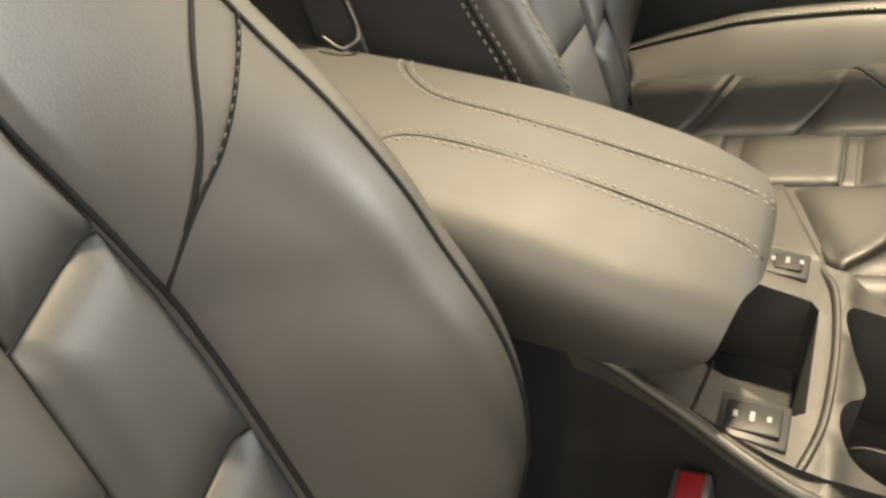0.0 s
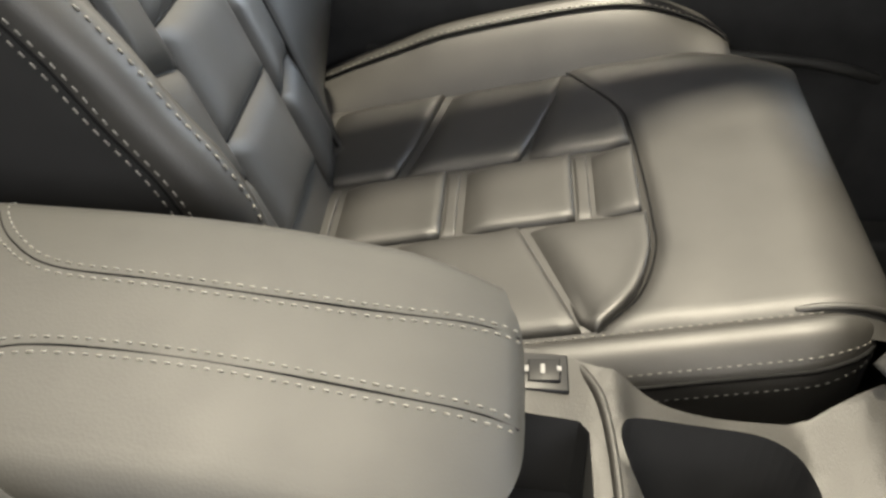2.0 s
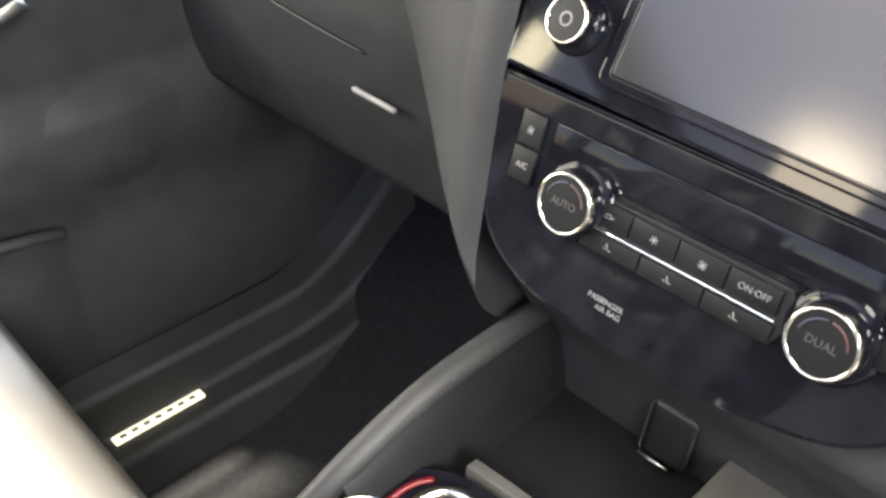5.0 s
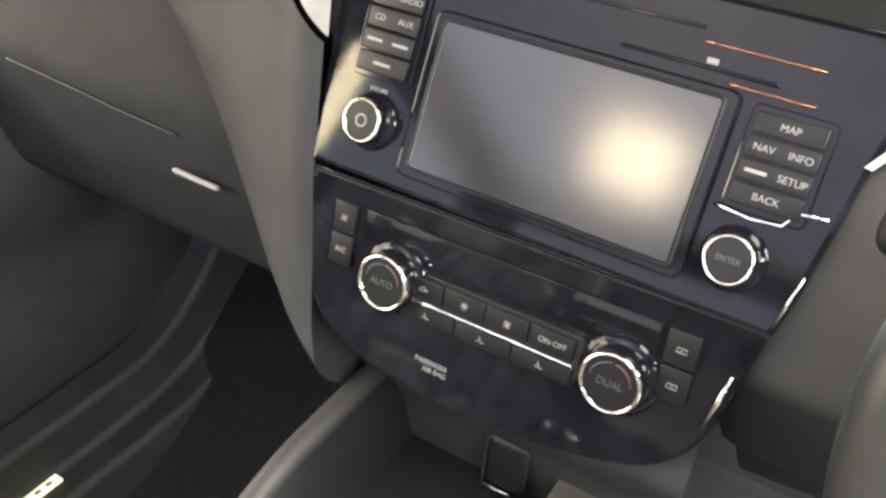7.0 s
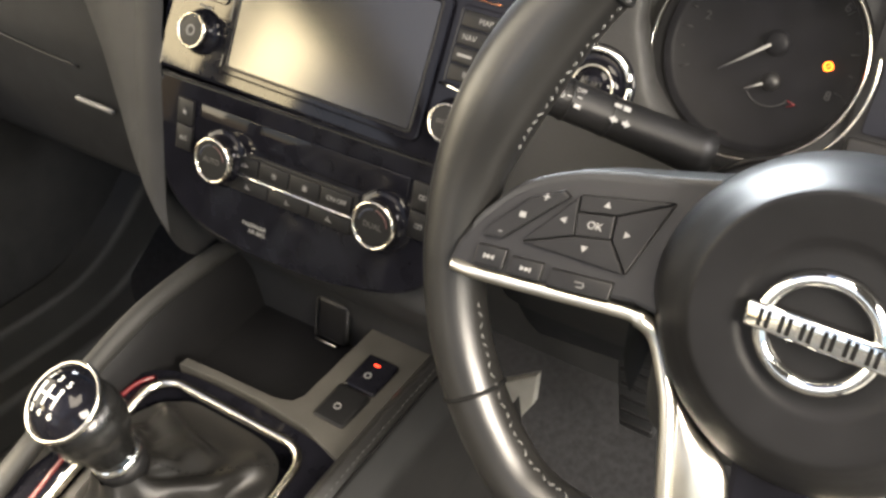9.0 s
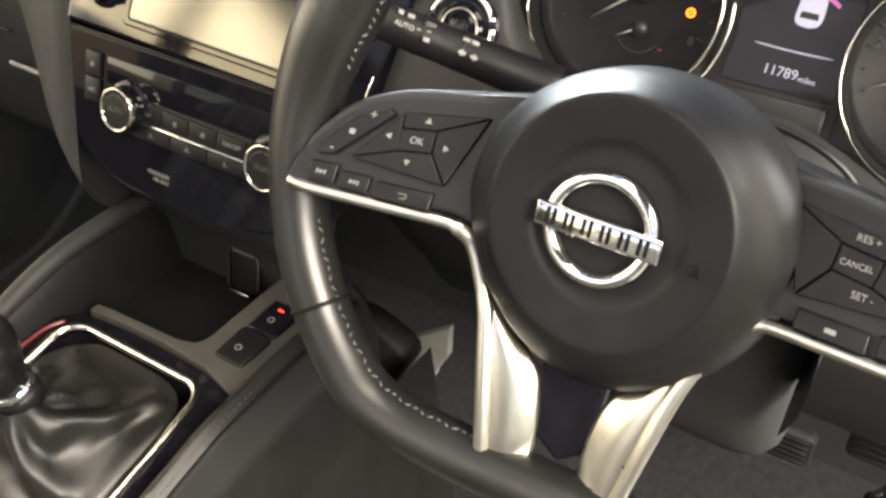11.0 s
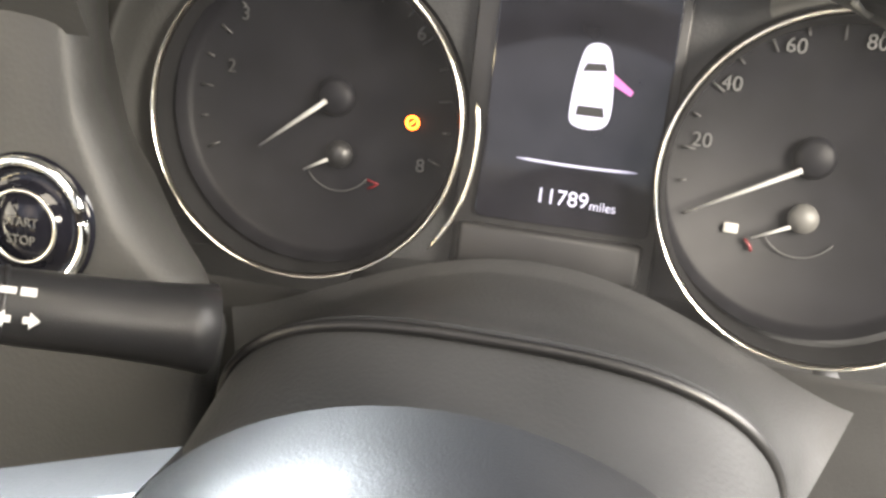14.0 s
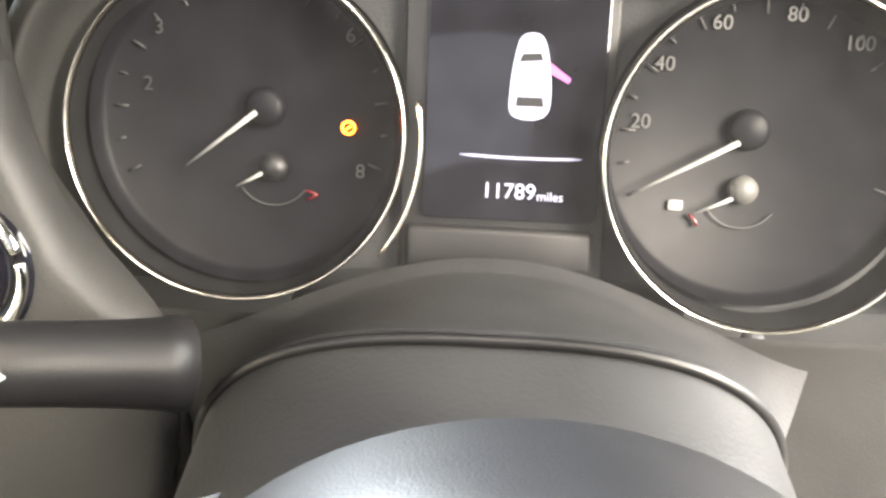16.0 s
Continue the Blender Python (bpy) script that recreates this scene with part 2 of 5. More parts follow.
def prism(m, outline, z0, z1, bevel=0.0015, seg=2):
    """An outline in the frame m, drawn out from z0 to z1 with rounded edges."""
    bm = bmesh.new()
    vs = [bm.verts.new((x, y, z0)) for x, y in outline]
    f = bm.faces.new(vs)
    up = bmesh.ops.extrude_face_region(bm, geom=[f])
    for v in up["geom"]:
        if isinstance(v, bmesh.types.BMVert):
            v.co.z = z1
    if bevel:
        top = [e for e in bm.edges if all(abs(v.co.z - z1) < 1e-6 for v in e.verts)]
        bmesh.ops.bevel(bm, geom=top, offset=bevel, segments=seg, affect="EDGES", profile=0.6)
    bm.transform(m)
    return bm


def round_rect(x0, x1, y0, y1, r, n=5):
    out = []
    for cx, cy, a in ((x1 - r, y1 - r, 0), (x0 + r, y1 - r, 90), (x0 + r, y0 + r, 180), (x1 - r, y0 + r, 270)):
        out += [(cx + r * math.cos(radians(a + 90 * k / n)), cy + r * math.sin(radians(a + 90 * k / n))) for k in range(n + 1)]
    return out


def pierced(outer, holes, top, depth, bm=None):
    """A plate with holes: outlines in x and y, top(x, y) its height, each hole sunk by its own depth."""
    bm = bm or bmesh.new()
    edges = []
    for loop in [outer] + [h for h, _ in holes]:
        vs = [bm.verts.new((x, y, top(x, y))) for x, y in loop]
        edges += [bm.edges.new((a, b)) for a, b in zip(vs, vs[1:] + vs[:1])]
    bmesh.ops.triangle_fill(bm, use_beauty=True, use_dissolve=False, edges=edges)
    for _ in range(2):
        bmesh.ops.subdivide_edges(bm, edges=[e for e in bm.edges if len(e.link_faces) == 2 and e.calc_length() > 0.012], cuts=2)
        bmesh.ops.triangulate(bm, faces=bm.faces[:])
    for v in bm.verts:
        v.co.z = top(v.co.x, v.co.y)
    for f in bm.faces:
        f.smooth = True
    for loop, d in zip([outer] + [h for h, _ in holes], [depth] + [h for _, h in holes]):
        vs = [bm.verts.new((x, y, top(x, y))) for x, y in loop]
        low = [bm.verts.new((v.co.x, v.co.y, v.co.z - d)) for v in vs]
        for k in range(len(vs)):
            j = (k + 1) % len(vs)
            bm.faces.new((vs[k], vs[j], low[j], low[k])).material_index = int(loop is not outer)
        if loop is not outer:
            bm.faces.new(low).material_index = 1
    return bm


def words(body, size, m, mat, parent, name="lettering", align="CENTER", bold=0.0):
    data = bpy.data.curves.new("text", "FONT")
    data.body, data.size, data.align_x, data.align_y, data.extrude, data.offset = body, size, align, "CENTER", 0.0002, bold
    tmp = new("text", data)
    me = bpy.data.meshes.new_from_object(tmp.evaluated_get(bpy.context.evaluated_depsgraph_get()))
    bpy.data.objects.remove(tmp)
    me.transform(m)
    me.materials.clear()
    return part(name, me, mat, parent)


def stitches(points, radius, length, gap, lift=Vector((0, 0, 0))):
    """A row of separate thread stitches along a line of points."""
    bm = bmesh.new()
    pts = [Vector(p) + lift for p in points]
    run, dash, on = 0.0, [], True
    for a, b in zip(pts, pts[1:]):
        d = (b - a).length
        steps = max(1, int(d / 0.0008))
        for s in range(steps):
            p = a.lerp(b, s / steps)
            run += d / steps
            if on:
                dash.append(p)
            if run > (length if on else gap):
                if on and len(dash) > 1:
                    mid = dash[len(dash) // 2] + Vector((0, 0, radius * 0.4))
                    tube([dash[0], mid, dash[-1]], radius, 5, bm=bm)
                run, dash, on = 0.0, [], not on
    return bm


def step(a, b, x):
    t = min(max((x - a) / (b - a), 0.0), 1.0)
    return t * t * (3 - 2 * t)


def between(table, x):
    """A smooth value from rows of (x, value)."""
    if x <= table[0][0]:
        return table[0][1]
    for (a, va), (b, vb) in zip(table, table[1:]):
        if x <= b:
            t = (x - a) / (b - a)
            return va + (vb - va) * t
    return table[-1][1]


def pad(outline, surface, rise, sink=0.010, n=9, dip=0.007, soft=False):
    """A stuffed leather panel over surface(x, y): outline in plan."""
    ring = []
    for (xa, ya), (xb, yb) in zip(outline, outline[1:] + outline[:1]):
        ring += [(xa + (xb - xa) * k / n, ya + (yb - ya) * k / n) for k in range(n)]
    cx, cy = sum(p[0] for p in ring) / len(ring), sum(p[1] for p in ring) / len(ring)
    def span(px):
        ys = []
        for (xa, ya), (xb, yb) in zip(outline, outline[1:] + outline[:1]):
            if xa != xb and min(xa, xb) - 1e-9 <= px <= max(xa, xb) + 1e-9:
                ys.append(ya + (yb - ya) * (px - xa) / (xb - xa))
        return (min(ys), max(ys)) if ys else (cy, cy + 1e-3)

    bm = bmesh.new()
    rings = []
    firm = ((1.0, -sink), (0.999, -0.2 * sink), (0.992, 0.32 * rise), (0.976, 0.56 * rise), (0.945, 0.75 * rise), (0.89, 0.88 * rise), (0.79, 0.96 * rise), (0.62, 0.99 * rise), (0.42, rise), (0.2, rise))
    full = ((1.0, -sink),) + tuple((s, rise * (1 - s ** 5)) for s in (0.995, 0.97, 0.94, 0.9, 0.85, 0.79, 0.7, 0.58, 0.44, 0.2))
    for s, h in full if soft else firm:
        row = []
        for x, y in ring:
            px, py = cx + (x - cx) * s, cy + (y - cy) * s
            lo, hi = span(px)
            tuck = math.exp(-((py - lo) / 0.016) ** 2) if hi - lo > 0.03 else 0.0
            lip = math.exp(-((hi - py) / 0.014) ** 2) if hi - lo > 0.03 else 0.0
            row.append(bm.verts.new(surface(px, py, h - tuck * dip + lip * 0.3 * dip)))
        rings.append(row)
    for a, b in zip(rings, rings[1:]):
        for k in range(len(ring)):
            j = (k + 1) % len(ring)
            bm.faces.new((a[k], a[j], b[j], b[k]))
    bm.faces.new(rings[-1])
    return bm


# ---- the car's shell ----
I4 = Matrix.Identity(4)
FLOOR = -0.14

floor = part("floor", sheet(lambda u, v: (-0.80 + 1.6 * u, -1.7 + 2.6 * v, FLOOR + 0.30 * step(0.74, 1.0, v) + 0.004 * noise.noise((u * 9, v * 14, 0))), 40, 60), CARPET, None)
tagged(floor, "black carpet on the cabin floor", "floor", kind="structure")
under = part("ground", box(I4, -6, 6, -6, 6, -0.62, -0.60, 0), GREY_TRIM, None, smooth=False)
tagged(under, "plain grey ground under the car", "ground", kind="structure")


def panel_x(name, x, t, outline, mat, label, holes=()):
    """An upright panel across the car's side: outline in y and z, with holes."""
    m = Matrix(((0, 0, 1, x), (1, 0, 0, 0), (0, 1, 0, 0), (0, 0, 0, 1)))
    bm = pierced(outline, [(h, t) for h in holes], lambda a, b: 0.0, t)
    if holes:
        low = [f for f in bm.faces if f.material_index == 1 and all(abs(v.co.z + t) < 1e-6 for v in f.verts)]
        bmesh.ops.delete(bm, geom=low, context="FACES")
        for f in bm.faces:
            f.material_index = 0
    bm.transform(m)
    return tagged(part(name, bm, mat, None, smooth=False), label, name.split("_")[0], kind="structure")


# Front window outline shapes the light: high beside the seat, low over the footwell.
panel_x("wall_left", -0.80, 0.05, [(-1.7, -0.3), (0.95, -0.3), (0.95, 0.62), (0.45, 1.20), (-1.7, 1.20)], DARK, "black side wall of the cabin, window openings cut to shape the light",
        [[(-0.62, 0.500), (-0.05, 0.50), (0.30, 0.53), (0.68, 0.62), (0.62, 0.70), (0.02, 0.70), (0.0, 1.172), (-0.62, 1.172)], [(-1.5, 0.60), (-0.66, 0.59), (-0.66, 1.12), (-1.4, 1.12)]])
panel_x("wall_right", 0.85, 0.05, [(-1.7, -0.3), (0.95, -0.3), (0.95, 0.62), (0.45, 1.20), (-1.7, 1.20)], DARK, "black side wall with the open front doorway",
        [[(-0.62, -0.08), (0.62, -0.08), (0.60, 0.62), (0.40, 1.14), (-0.55, 1.14)], [(-1.5, 0.56), (-0.74, 0.56), (-0.74, 1.10), (-1.4, 1.10)]])
def roof_height(x, y):
    return 1.225 + 0.045 * math.cos(x * 1.9) - 0.02 * max(0, y) ** 2


# Unseen roof; the stepped opening is cut to block and pass the lamps' light.
opening = [(0.50, -1.55), (0.50, 0.08), (0.44, 0.14), (0.28, 0.14), (0.22, 0.08), (0.22, -0.20), (-0.77, -0.20), (-0.805, -0.208), (-0.803, -0.258), (-0.795, -0.303), (-0.782, -0.325), (-0.771, -0.345), (-0.768, -0.50), (-0.768, -1.55)]
roof_bm = pierced([(-0.83, -1.73), (0.83, -1.73), (0.83, 0.48), (-0.83, 0.48)], [(opening, 0.03)], roof_height, 0.03)
bmesh.ops.delete(roof_bm, geom=[f for f in roof_bm.faces if f.material_index == 1 and len(f.verts) > 4], context="FACES")
for f in roof_bm.faces:
    f.material_index = 0
roof = part("ceiling", roof_bm, LINING, None, smooth=False)
tagged(roof, "unseen grey cloth roof with an opening cut to shape the light", "ceiling", kind="structure")
back = part("wall_back", box(I4, -0.80, 0.80, -1.74, -1.69, -0.3, 0.66, 0), DARK, None, smooth=False)
tagged(back, "black rear wall below the rear window", "wall", kind="structure")
front = part("wall_front", box(I4, -0.80, 0.80, 0.60, 0.64, -0.3, 0.815, 0), DARK, None, smooth=False)
tagged(front, "black bulkhead behind the dashboard", "wall", kind="structure")

# passenger door lining with its pull, pocket and speaker
door = thing("passenger_door", (-0.75, 0, FLOOR), "closed black plastic passenger door lining with pocket", "car door")
part("lining", sheet(lambda u, v: (-0.765 + 0.02 * step(0.42, 0.62, v) * (1 - step(0.66, 0.80, v)), -0.70 + 1.30 * u, -0.02 + 0.52 * v), 40, 48), DARK, door)
part("pocket", sheet(lambda u, v: (-0.755 + 0.045 * math.sin(math.pi * min(1, v * 1.1)) * (1 - step(0.75, 1, u)), -0.55 + 0.62 * u, 0.00 + 0.235 * v - 0.02 * u), 40, 16), DARK, door)
part("pocket_rim", tube(smooth_line([(-0.725, -0.12, 0.255), (-0.725, -0.04, 0.252), (-0.73, 0.03, 0.240), (-0.74, 0.07, 0.225)], 6), 0.007, 8), DASH, door)
part("door_pull", tube(smooth_line([(-0.735, -0.24, 0.453), (-0.73, -0.14, 0.451), (-0.73, -0.07, 0.456), (-0.73, 0.01, 0.469), (-0.735, 0.09, 0.495)], 6), 0.007, 10), DASH, door)
part("speaker_bulge", sheet(lambda u, v: (-0.765 + 0.02 * step(0.198, 0.302, 0.32 + 0.075 * v * math.sin(u * math.tau)) * (1 - step(0.344, 0.386, 0.32 + 0.075 * v * math.sin(u * math.tau))) + 0.011 * math.cos(v * math.pi / 2) - 0.001, 0.16 + 0.085 * v * math.cos(u * math.tau), 0.32 + 0.075 * v * math.sin(u * math.tau)), 40, 14, True), DARK, door)
sill = thing("door_sill", (-0.70, 0, FLOOR), "grey plastic door sill with a bright kick plate", "door sill")
part("sill_trim", sheet(lambda u, v: (between([(0, -0.650), (0.2, -0.660), (0.45, -0.704), (0.7, -0.712), (1, -0.755)], v) - 0.03 * step(0.75, 1, u) * v, -0.60 + 1.2 * u, between([(0, FLOOR), (0.2, -0.075), (0.45, -0.071), (0.7, 0.0), (1, 0.006)], v) + 3.0 * v * max(0.0, 1.2 * u - 0.94) ** 2), 40, 20), DASH, sill)
PL = pose(-0.694, 0.115, -0.070)
# Plate made to glow in place of the light that falls on it.
part("kick_plate", prism(PL, round_rect(-0.008, 0.008, -0.066, 0.066, 0.002), 0, 0.003), PLATE_GLOW, sill, "pale kick plate, outside light on it put in as glow", smooth=False)
for k in range(7):
    part("emblem_bar", box(PL, -0.0034, 0.0034, -0.057 + k * 0.017, -0.048 + k * 0.017, 0.003, 0.0036, 0), GREY_TRIM, sill, smooth=False)


# ---- seats ----
def cushion(seat, xc, dy, dz):
    """The seat cushion: middle, stuffed panels, two bolsters, piping and stitches. xc: the middle; dy, dz: how far it is moved."""
    arc = [(-0.21, -0.318), (-0.198, -0.308), (-0.135, -0.258), (-0.077, -0.247), (0.0, -0.243), (0.057, -0.242), (0.108, -0.244), (0.165, -0.263), (0.202, -0.298), (0.215, -0.31)]
    arc = [(p.x, p.y) for p in smooth_line([(x, y, 0) for x, y in arc], 6)]

    def plane(y):
        return 0.2575 + 0.23 * (y + 0.2473)

    def rise(x, y):
        return 1.25 * max(0.0, -0.065 - x) ** 2 * (1 - 0.8 * step(-0.20, -0.09, y))

    def middle(x, y, h=0.0):
        d = y - between(arc, x)
        low = -0.007 * (1 - step(-0.004, 0.010, d)) + 0.0015 * math.exp(-((d - 0.035) / 0.03) ** 2)
        roll = -0.42 * max(0, y + 0.135) ** 2 / 0.09
        side = -0.016 * step(0.19, 0.23, abs(x)) + rise(x, y)
        return Vector((xc + x, y + dy, plane(y) + low + roll + side + 0.0003 * noise.noise((x * 14, y * 14, 0)) + h + dz))

    def mid_sheet(u, v):
        x = -0.222 + 0.444 * u
        front = -0.066 - 0.008 * u
        if v < 0.86:
            return middle(x, -0.72 + (0.72 + front) * v / 0.86)
        a = (v - 0.86) / 0.14
        base = middle(x, front)
        return Vector((base.x, base.y + 0.030 * math.sin(a * math.pi * 0.6), base.z - 0.20 * a ** 1.5))

    part("cushion", sheet(mid_sheet, 70, 130), LEATHER, seat)
    part("front_seam", tube([middle(x, between(arc, x)) + Vector((0, 0.001, 0.004)) for x in np.linspace(-0.21, 0.214, 70)], 0.0009, 6), SEAM, seat)

    def on(x, y, h):
        return Vector((xc + x, y + dy, plane(y) - 0.012 + rise(x, y) + h + dz))

    def wedge(y0, y1, y2, y3, side):
        xa, xb = (0.049, 0.198) if side > 0 else (-0.068, -0.196)
        return [(xa, y0), (xb, y1), (xb, y2), (xa, y3)]

    rows = [(-0.2475, -0.2905), (-0.3065, -0.4175), (-0.4325, -0.545), (-0.560, -0.665)]
    for a, b in rows:
        part("panel", pad([(-0.066, a), (0.047, a), (0.047, b), (-0.066, b)], on, 0.013), LEATHER, seat)
    for y in (-0.2985, -0.425, -0.5525):
        part("panel_band", pad([(-0.066, y + 0.0065), (0.047, y + 0.0065), (0.047, y - 0.0065), (-0.066, y - 0.0065)], on, 0.008), LEATHER, seat)
    part("panel", pad([(x, between(arc, x) - 0.0025) for x in np.linspace(0.049, 0.199, 9)] + [(0.188, -0.310), (0.049, -0.355)], on, 0.014, n=4), LEATHER, seat)
    for s in (1, -1):
        part("panel", pad(wedge(-0.359, -0.308, -0.440, -0.485, s), on, 0.014), LEATHER, seat)
        part("panel", pad(wedge(-0.489, -0.444, -0.570, -0.612, s), on, 0.014), LEATHER, seat)
    part("panel", pad([(x, between(arc, x) - 0.0025) for x in np.linspace(-0.068, -0.197, 8)] + [(-0.190, -0.330), (-0.068, -0.355)], on, 0.014, n=4), LEATHER, seat)

    top = [(-0.66, 0.020), (-0.57, 0.046), (-0.50, 0.062), (-0.44, 0.073), (-0.31, 0.077), (-0.23, 0.067), (-0.165, 0.034), (-0.125, 0.006), (-0.10, -0.02)]
    top = [(p.x, p.y) for p in smooth_line([(a, b, 0) for a, b in top], 6)]
    prof = [(-0.190, -0.05), (-0.199, 0.20), (-0.210, 0.42), (-0.222, 0.61), (-0.234, 0.77), (-0.246, 0.89), (-0.256, 0.96), (-0.266, 1.0), (-0.276, 0.97), (-0.286, 0.80), (-0.293, 0.35), (-0.296, -1.5)]
    line = smooth_line([(x, h, 0) for x, h in prof], 4)

    def outer(u, v):
        y = -0.70 + 0.59 * v + 0.0
        p = line[round(u * (len(line) - 1))]
        k = between(top, y)
        taper = step(-0.17, -0.105, y)
        return Vector((xc + p.x + 0.045 * taper * (p.x + 0.20) / -0.08, y + dy, plane(y) + p.y * max(k, 0.008) + dz - (0.006 if p.y < 0 else 0) - (0.10 if p.y < -0.3 else 0.0) - 0.10 * step(0.965, 1.0, v)))

    part("outer_bolster", sheet(outer, len(line) - 1, 80), LEATHER, seat)
    k = 5 * 4 + 1
    part("piping", tube([outer(k / (len(line) - 1), v) + Vector((0.001, 0, 0.002)) for v in np.linspace(0.18, 0.97, 50)], 0.0020, 6), SEAM, seat)
    part("stitching", stitches([outer((k + 2) / (len(line) - 1), v) + Vector((0.0, 0, 0.0008)) for v in np.linspace(0.18, 0.95, 60)], 0.0006, 0.0040, 0.0026), THREAD, seat)
    inner_prof = [(0.190, -0.022), (0.198, -0.006), (0.206, -0.004), (0.216, 0.000), (0.230, -0.003), (0.243, -0.014), (0.248, -0.022), (0.2515, -0.031), (0.253, -0.043), (0.253, -0.07), (0.249, -0.14)]
    iline = smooth_line([(x, h, 0) for x, h in inner_prof], 4)

    def inner(u, v):
        y = -0.68 + 0.595 * v
        p = iline[round(u * (len(iline) - 1))]
        w = math.sqrt(max(0.0, 1 - max(0.0, (y + 0.150) / 0.0652) ** 2))
        return Vector((xc + 0.193 + (p.x - 0.193) * w, y + dy, plane(min(y, -0.12)) - 0.022 + (p.y + 0.022) * w + dz))

    part("inner_bolster", sheet(inner, len(iline) - 1, 110), LEATHER, seat)

    def seam(i, dz2=0.001, a=0.05, b=0.985):
        return [inner(i / (len(iline) - 1), v) + Vector((0, 0, dz2)) for v in np.linspace(a, b, 60)]
    part("stitching", stitches(seam(8, 0.0012, 0.05, 0.93), 0.0005, 0.0040, 0.0026), THREAD, seat)
    part("stitching", stitches(seam(20, 0.0006), 0.0005, 0.0040, 0.0026), THREAD, seat)
    part("piping", tube([p + Vector((0.0006, 0, 0)) for p in seam(24, 0)], 0.0022, 6), SEAM, seat)
    part("stitching", stitches([p + Vector((0.0008, 0, 0)) for p in seam(29, 0)], 0.0005, 0.0040, 0.0026), THREAD, seat)
    part("corner_fold", tube(smooth_line([middle(x, y) + Vector((0, 0, h)) for x, y, h in ((0.199, -0.150, -0.003), (0.201, -0.130, 0.0005), (0.202, -0.105, 0.0015), (0.203, -0.085, 0.0015), (0.203, -0.074, -0.001))], 6), 0.0034, 8), LEATHER, seat)
    part("side_skirt", sheet(lambda u, v: (xc + 0.243 - 0.036 * step(0.75, 1.0, u) + 0.010 * math.sin(v * 2.5), -0.66 + 0.545 * u + dy, 0.225 - 0.27 * v + 0.1 * (u - 1) * (1 - v) + dz - 0.02), 12, 12), DARK, seat)
    part("seat_base", box(Matrix.Translation((xc, dy - 0.4, 0)), -0.22, 0.22, -0.26, 0.24, FLOOR, 0.06 + dz, 0.02), DARK, seat)


def backrest(seat, xc, dy, front_side, edges=((0.2, 0.135), (0.5, 0.135), (0.62, 0.145), (0.75, 0.155)), pitch=0.104, top=0.519):
    """The leaning backrest; front_side: the side on which the middle of the car lies (+1 or -1)."""
    bulge = [(0.16, -0.490), (0.30, -0.474), (0.34, -0.473), (0.383, -0.481), (0.423, -0.499), (0.462, -0.527), (0.499, -0.552), (0.541, -0.589), (0.579, -0.630), (0.65, -0.690), (0.75, -0.760), (0.86, -0.83)]
    zs = smooth_line([(z, y, 0) for z, y in bulge], 6)
    bulge2 = [(p.x, p.y) for p in zs]

    def face(z):
        return -0.585 - 0.42 * (z - 0.40)

    def surf(x, z, h=0.0):
        a = abs(x)
        e = between(edges, z)
        w = step(e - 0.02, 0.235, a) ** 1.15
        if x > 0 and front_side > 0:  # the inner bolster of the passenger seat falls off steeply behind its crest
            w = step(e + 0.01, 1.05 * 0.245 * (1 - 0.14 * step(0.45, 0.85, z) - 0.10 * step(0.58, 0.70, z)), a)
        back = between([(0.16, 0.060), (0.42, 0.050), (0.60, 0.015), (0.80, 0.0)], z) if x * front_side < 0 else 0.0
        y = face(z) + (between(bulge2, z) - back - face(z)) * w - 0.012 * (1 - step(e - 0.007, e + 0.007, a))
        return Vector((xc + x, y + dy + h * 0.92, z + h * 0.38))

    def skin(u, v):
        z = 0.17 + 0.66 * v
        s = (u - 0.5) * 2
        a = abs(s)
        sign = 1 if s > 0 else -1
        narrow = 1 - 0.14 * step(0.45, 0.85, z) - 0.10 * step(0.58, 0.70, z)
        if a < 0.72:
            return surf(sign * a / 0.72 * 0.245 * narrow, z)
        k = (a - 0.72) / 0.28
        p = surf(sign * 0.245 * narrow, z)
        out = 0.039 if sign < 0 and front_side < 0 else 0.026
        if k < 0.5:
            q = k / 0.5 * math.pi / 2
            return p + Vector((sign * out * math.sin(q), -0.028 * (1 - math.cos(q)), 0))
        return p + Vector((sign * (out + 0.004 * math.sin((k - 0.5) * 6)), -0.028 - 0.20 * (k - 0.5) / 0.5, 0))

    edge_u = 0.5 * 0.28 * (1 - 0.526)
    part("backrest", sheet(lambda u, v: skin(edge_u + (1 - 2 * edge_u) * u, v), 120, 80), LEATHER, seat)
    for s in (1, -1):
        # Dark cloth, with the shadow on it painted into the black.
        part("side_cover", sheet(lambda u, v: skin(0.5 + s * (0.5 - edge_u * (1 - u)), v), 12, 60), SHADED_BLACK, seat, "dark cloth side of the backrest, its shadow put into the colour")
    part("back_panel", sheet(lambda u, v: (xc - 0.27 + 0.54 * u, face(0.17 + 0.66 * v) - 0.12 + dy - 0.05 * math.sin(math.pi * u), 0.17 + 0.66 * v), 12, 12), DARK, seat)
    for s in (1, -1):
        u1 = 0.5 + s * 0.5 * (0.72 + 0.28 * 0.07)
        u2 = 0.5 + s * 0.5 * (0.72 + 0.28 * 0.512)
        u3 = 0.5 + s * 0.5 * (0.72 + 0.28 * 0.540)
        grid = np.linspace(0.05, 0.98, 90)
        if s == front_side == -1:
            part("piping", tube([skin(u1, v) + Vector((s * 0.001, 0.0005, 0)) for v in grid], 0.0016, 6), SEAM, seat)
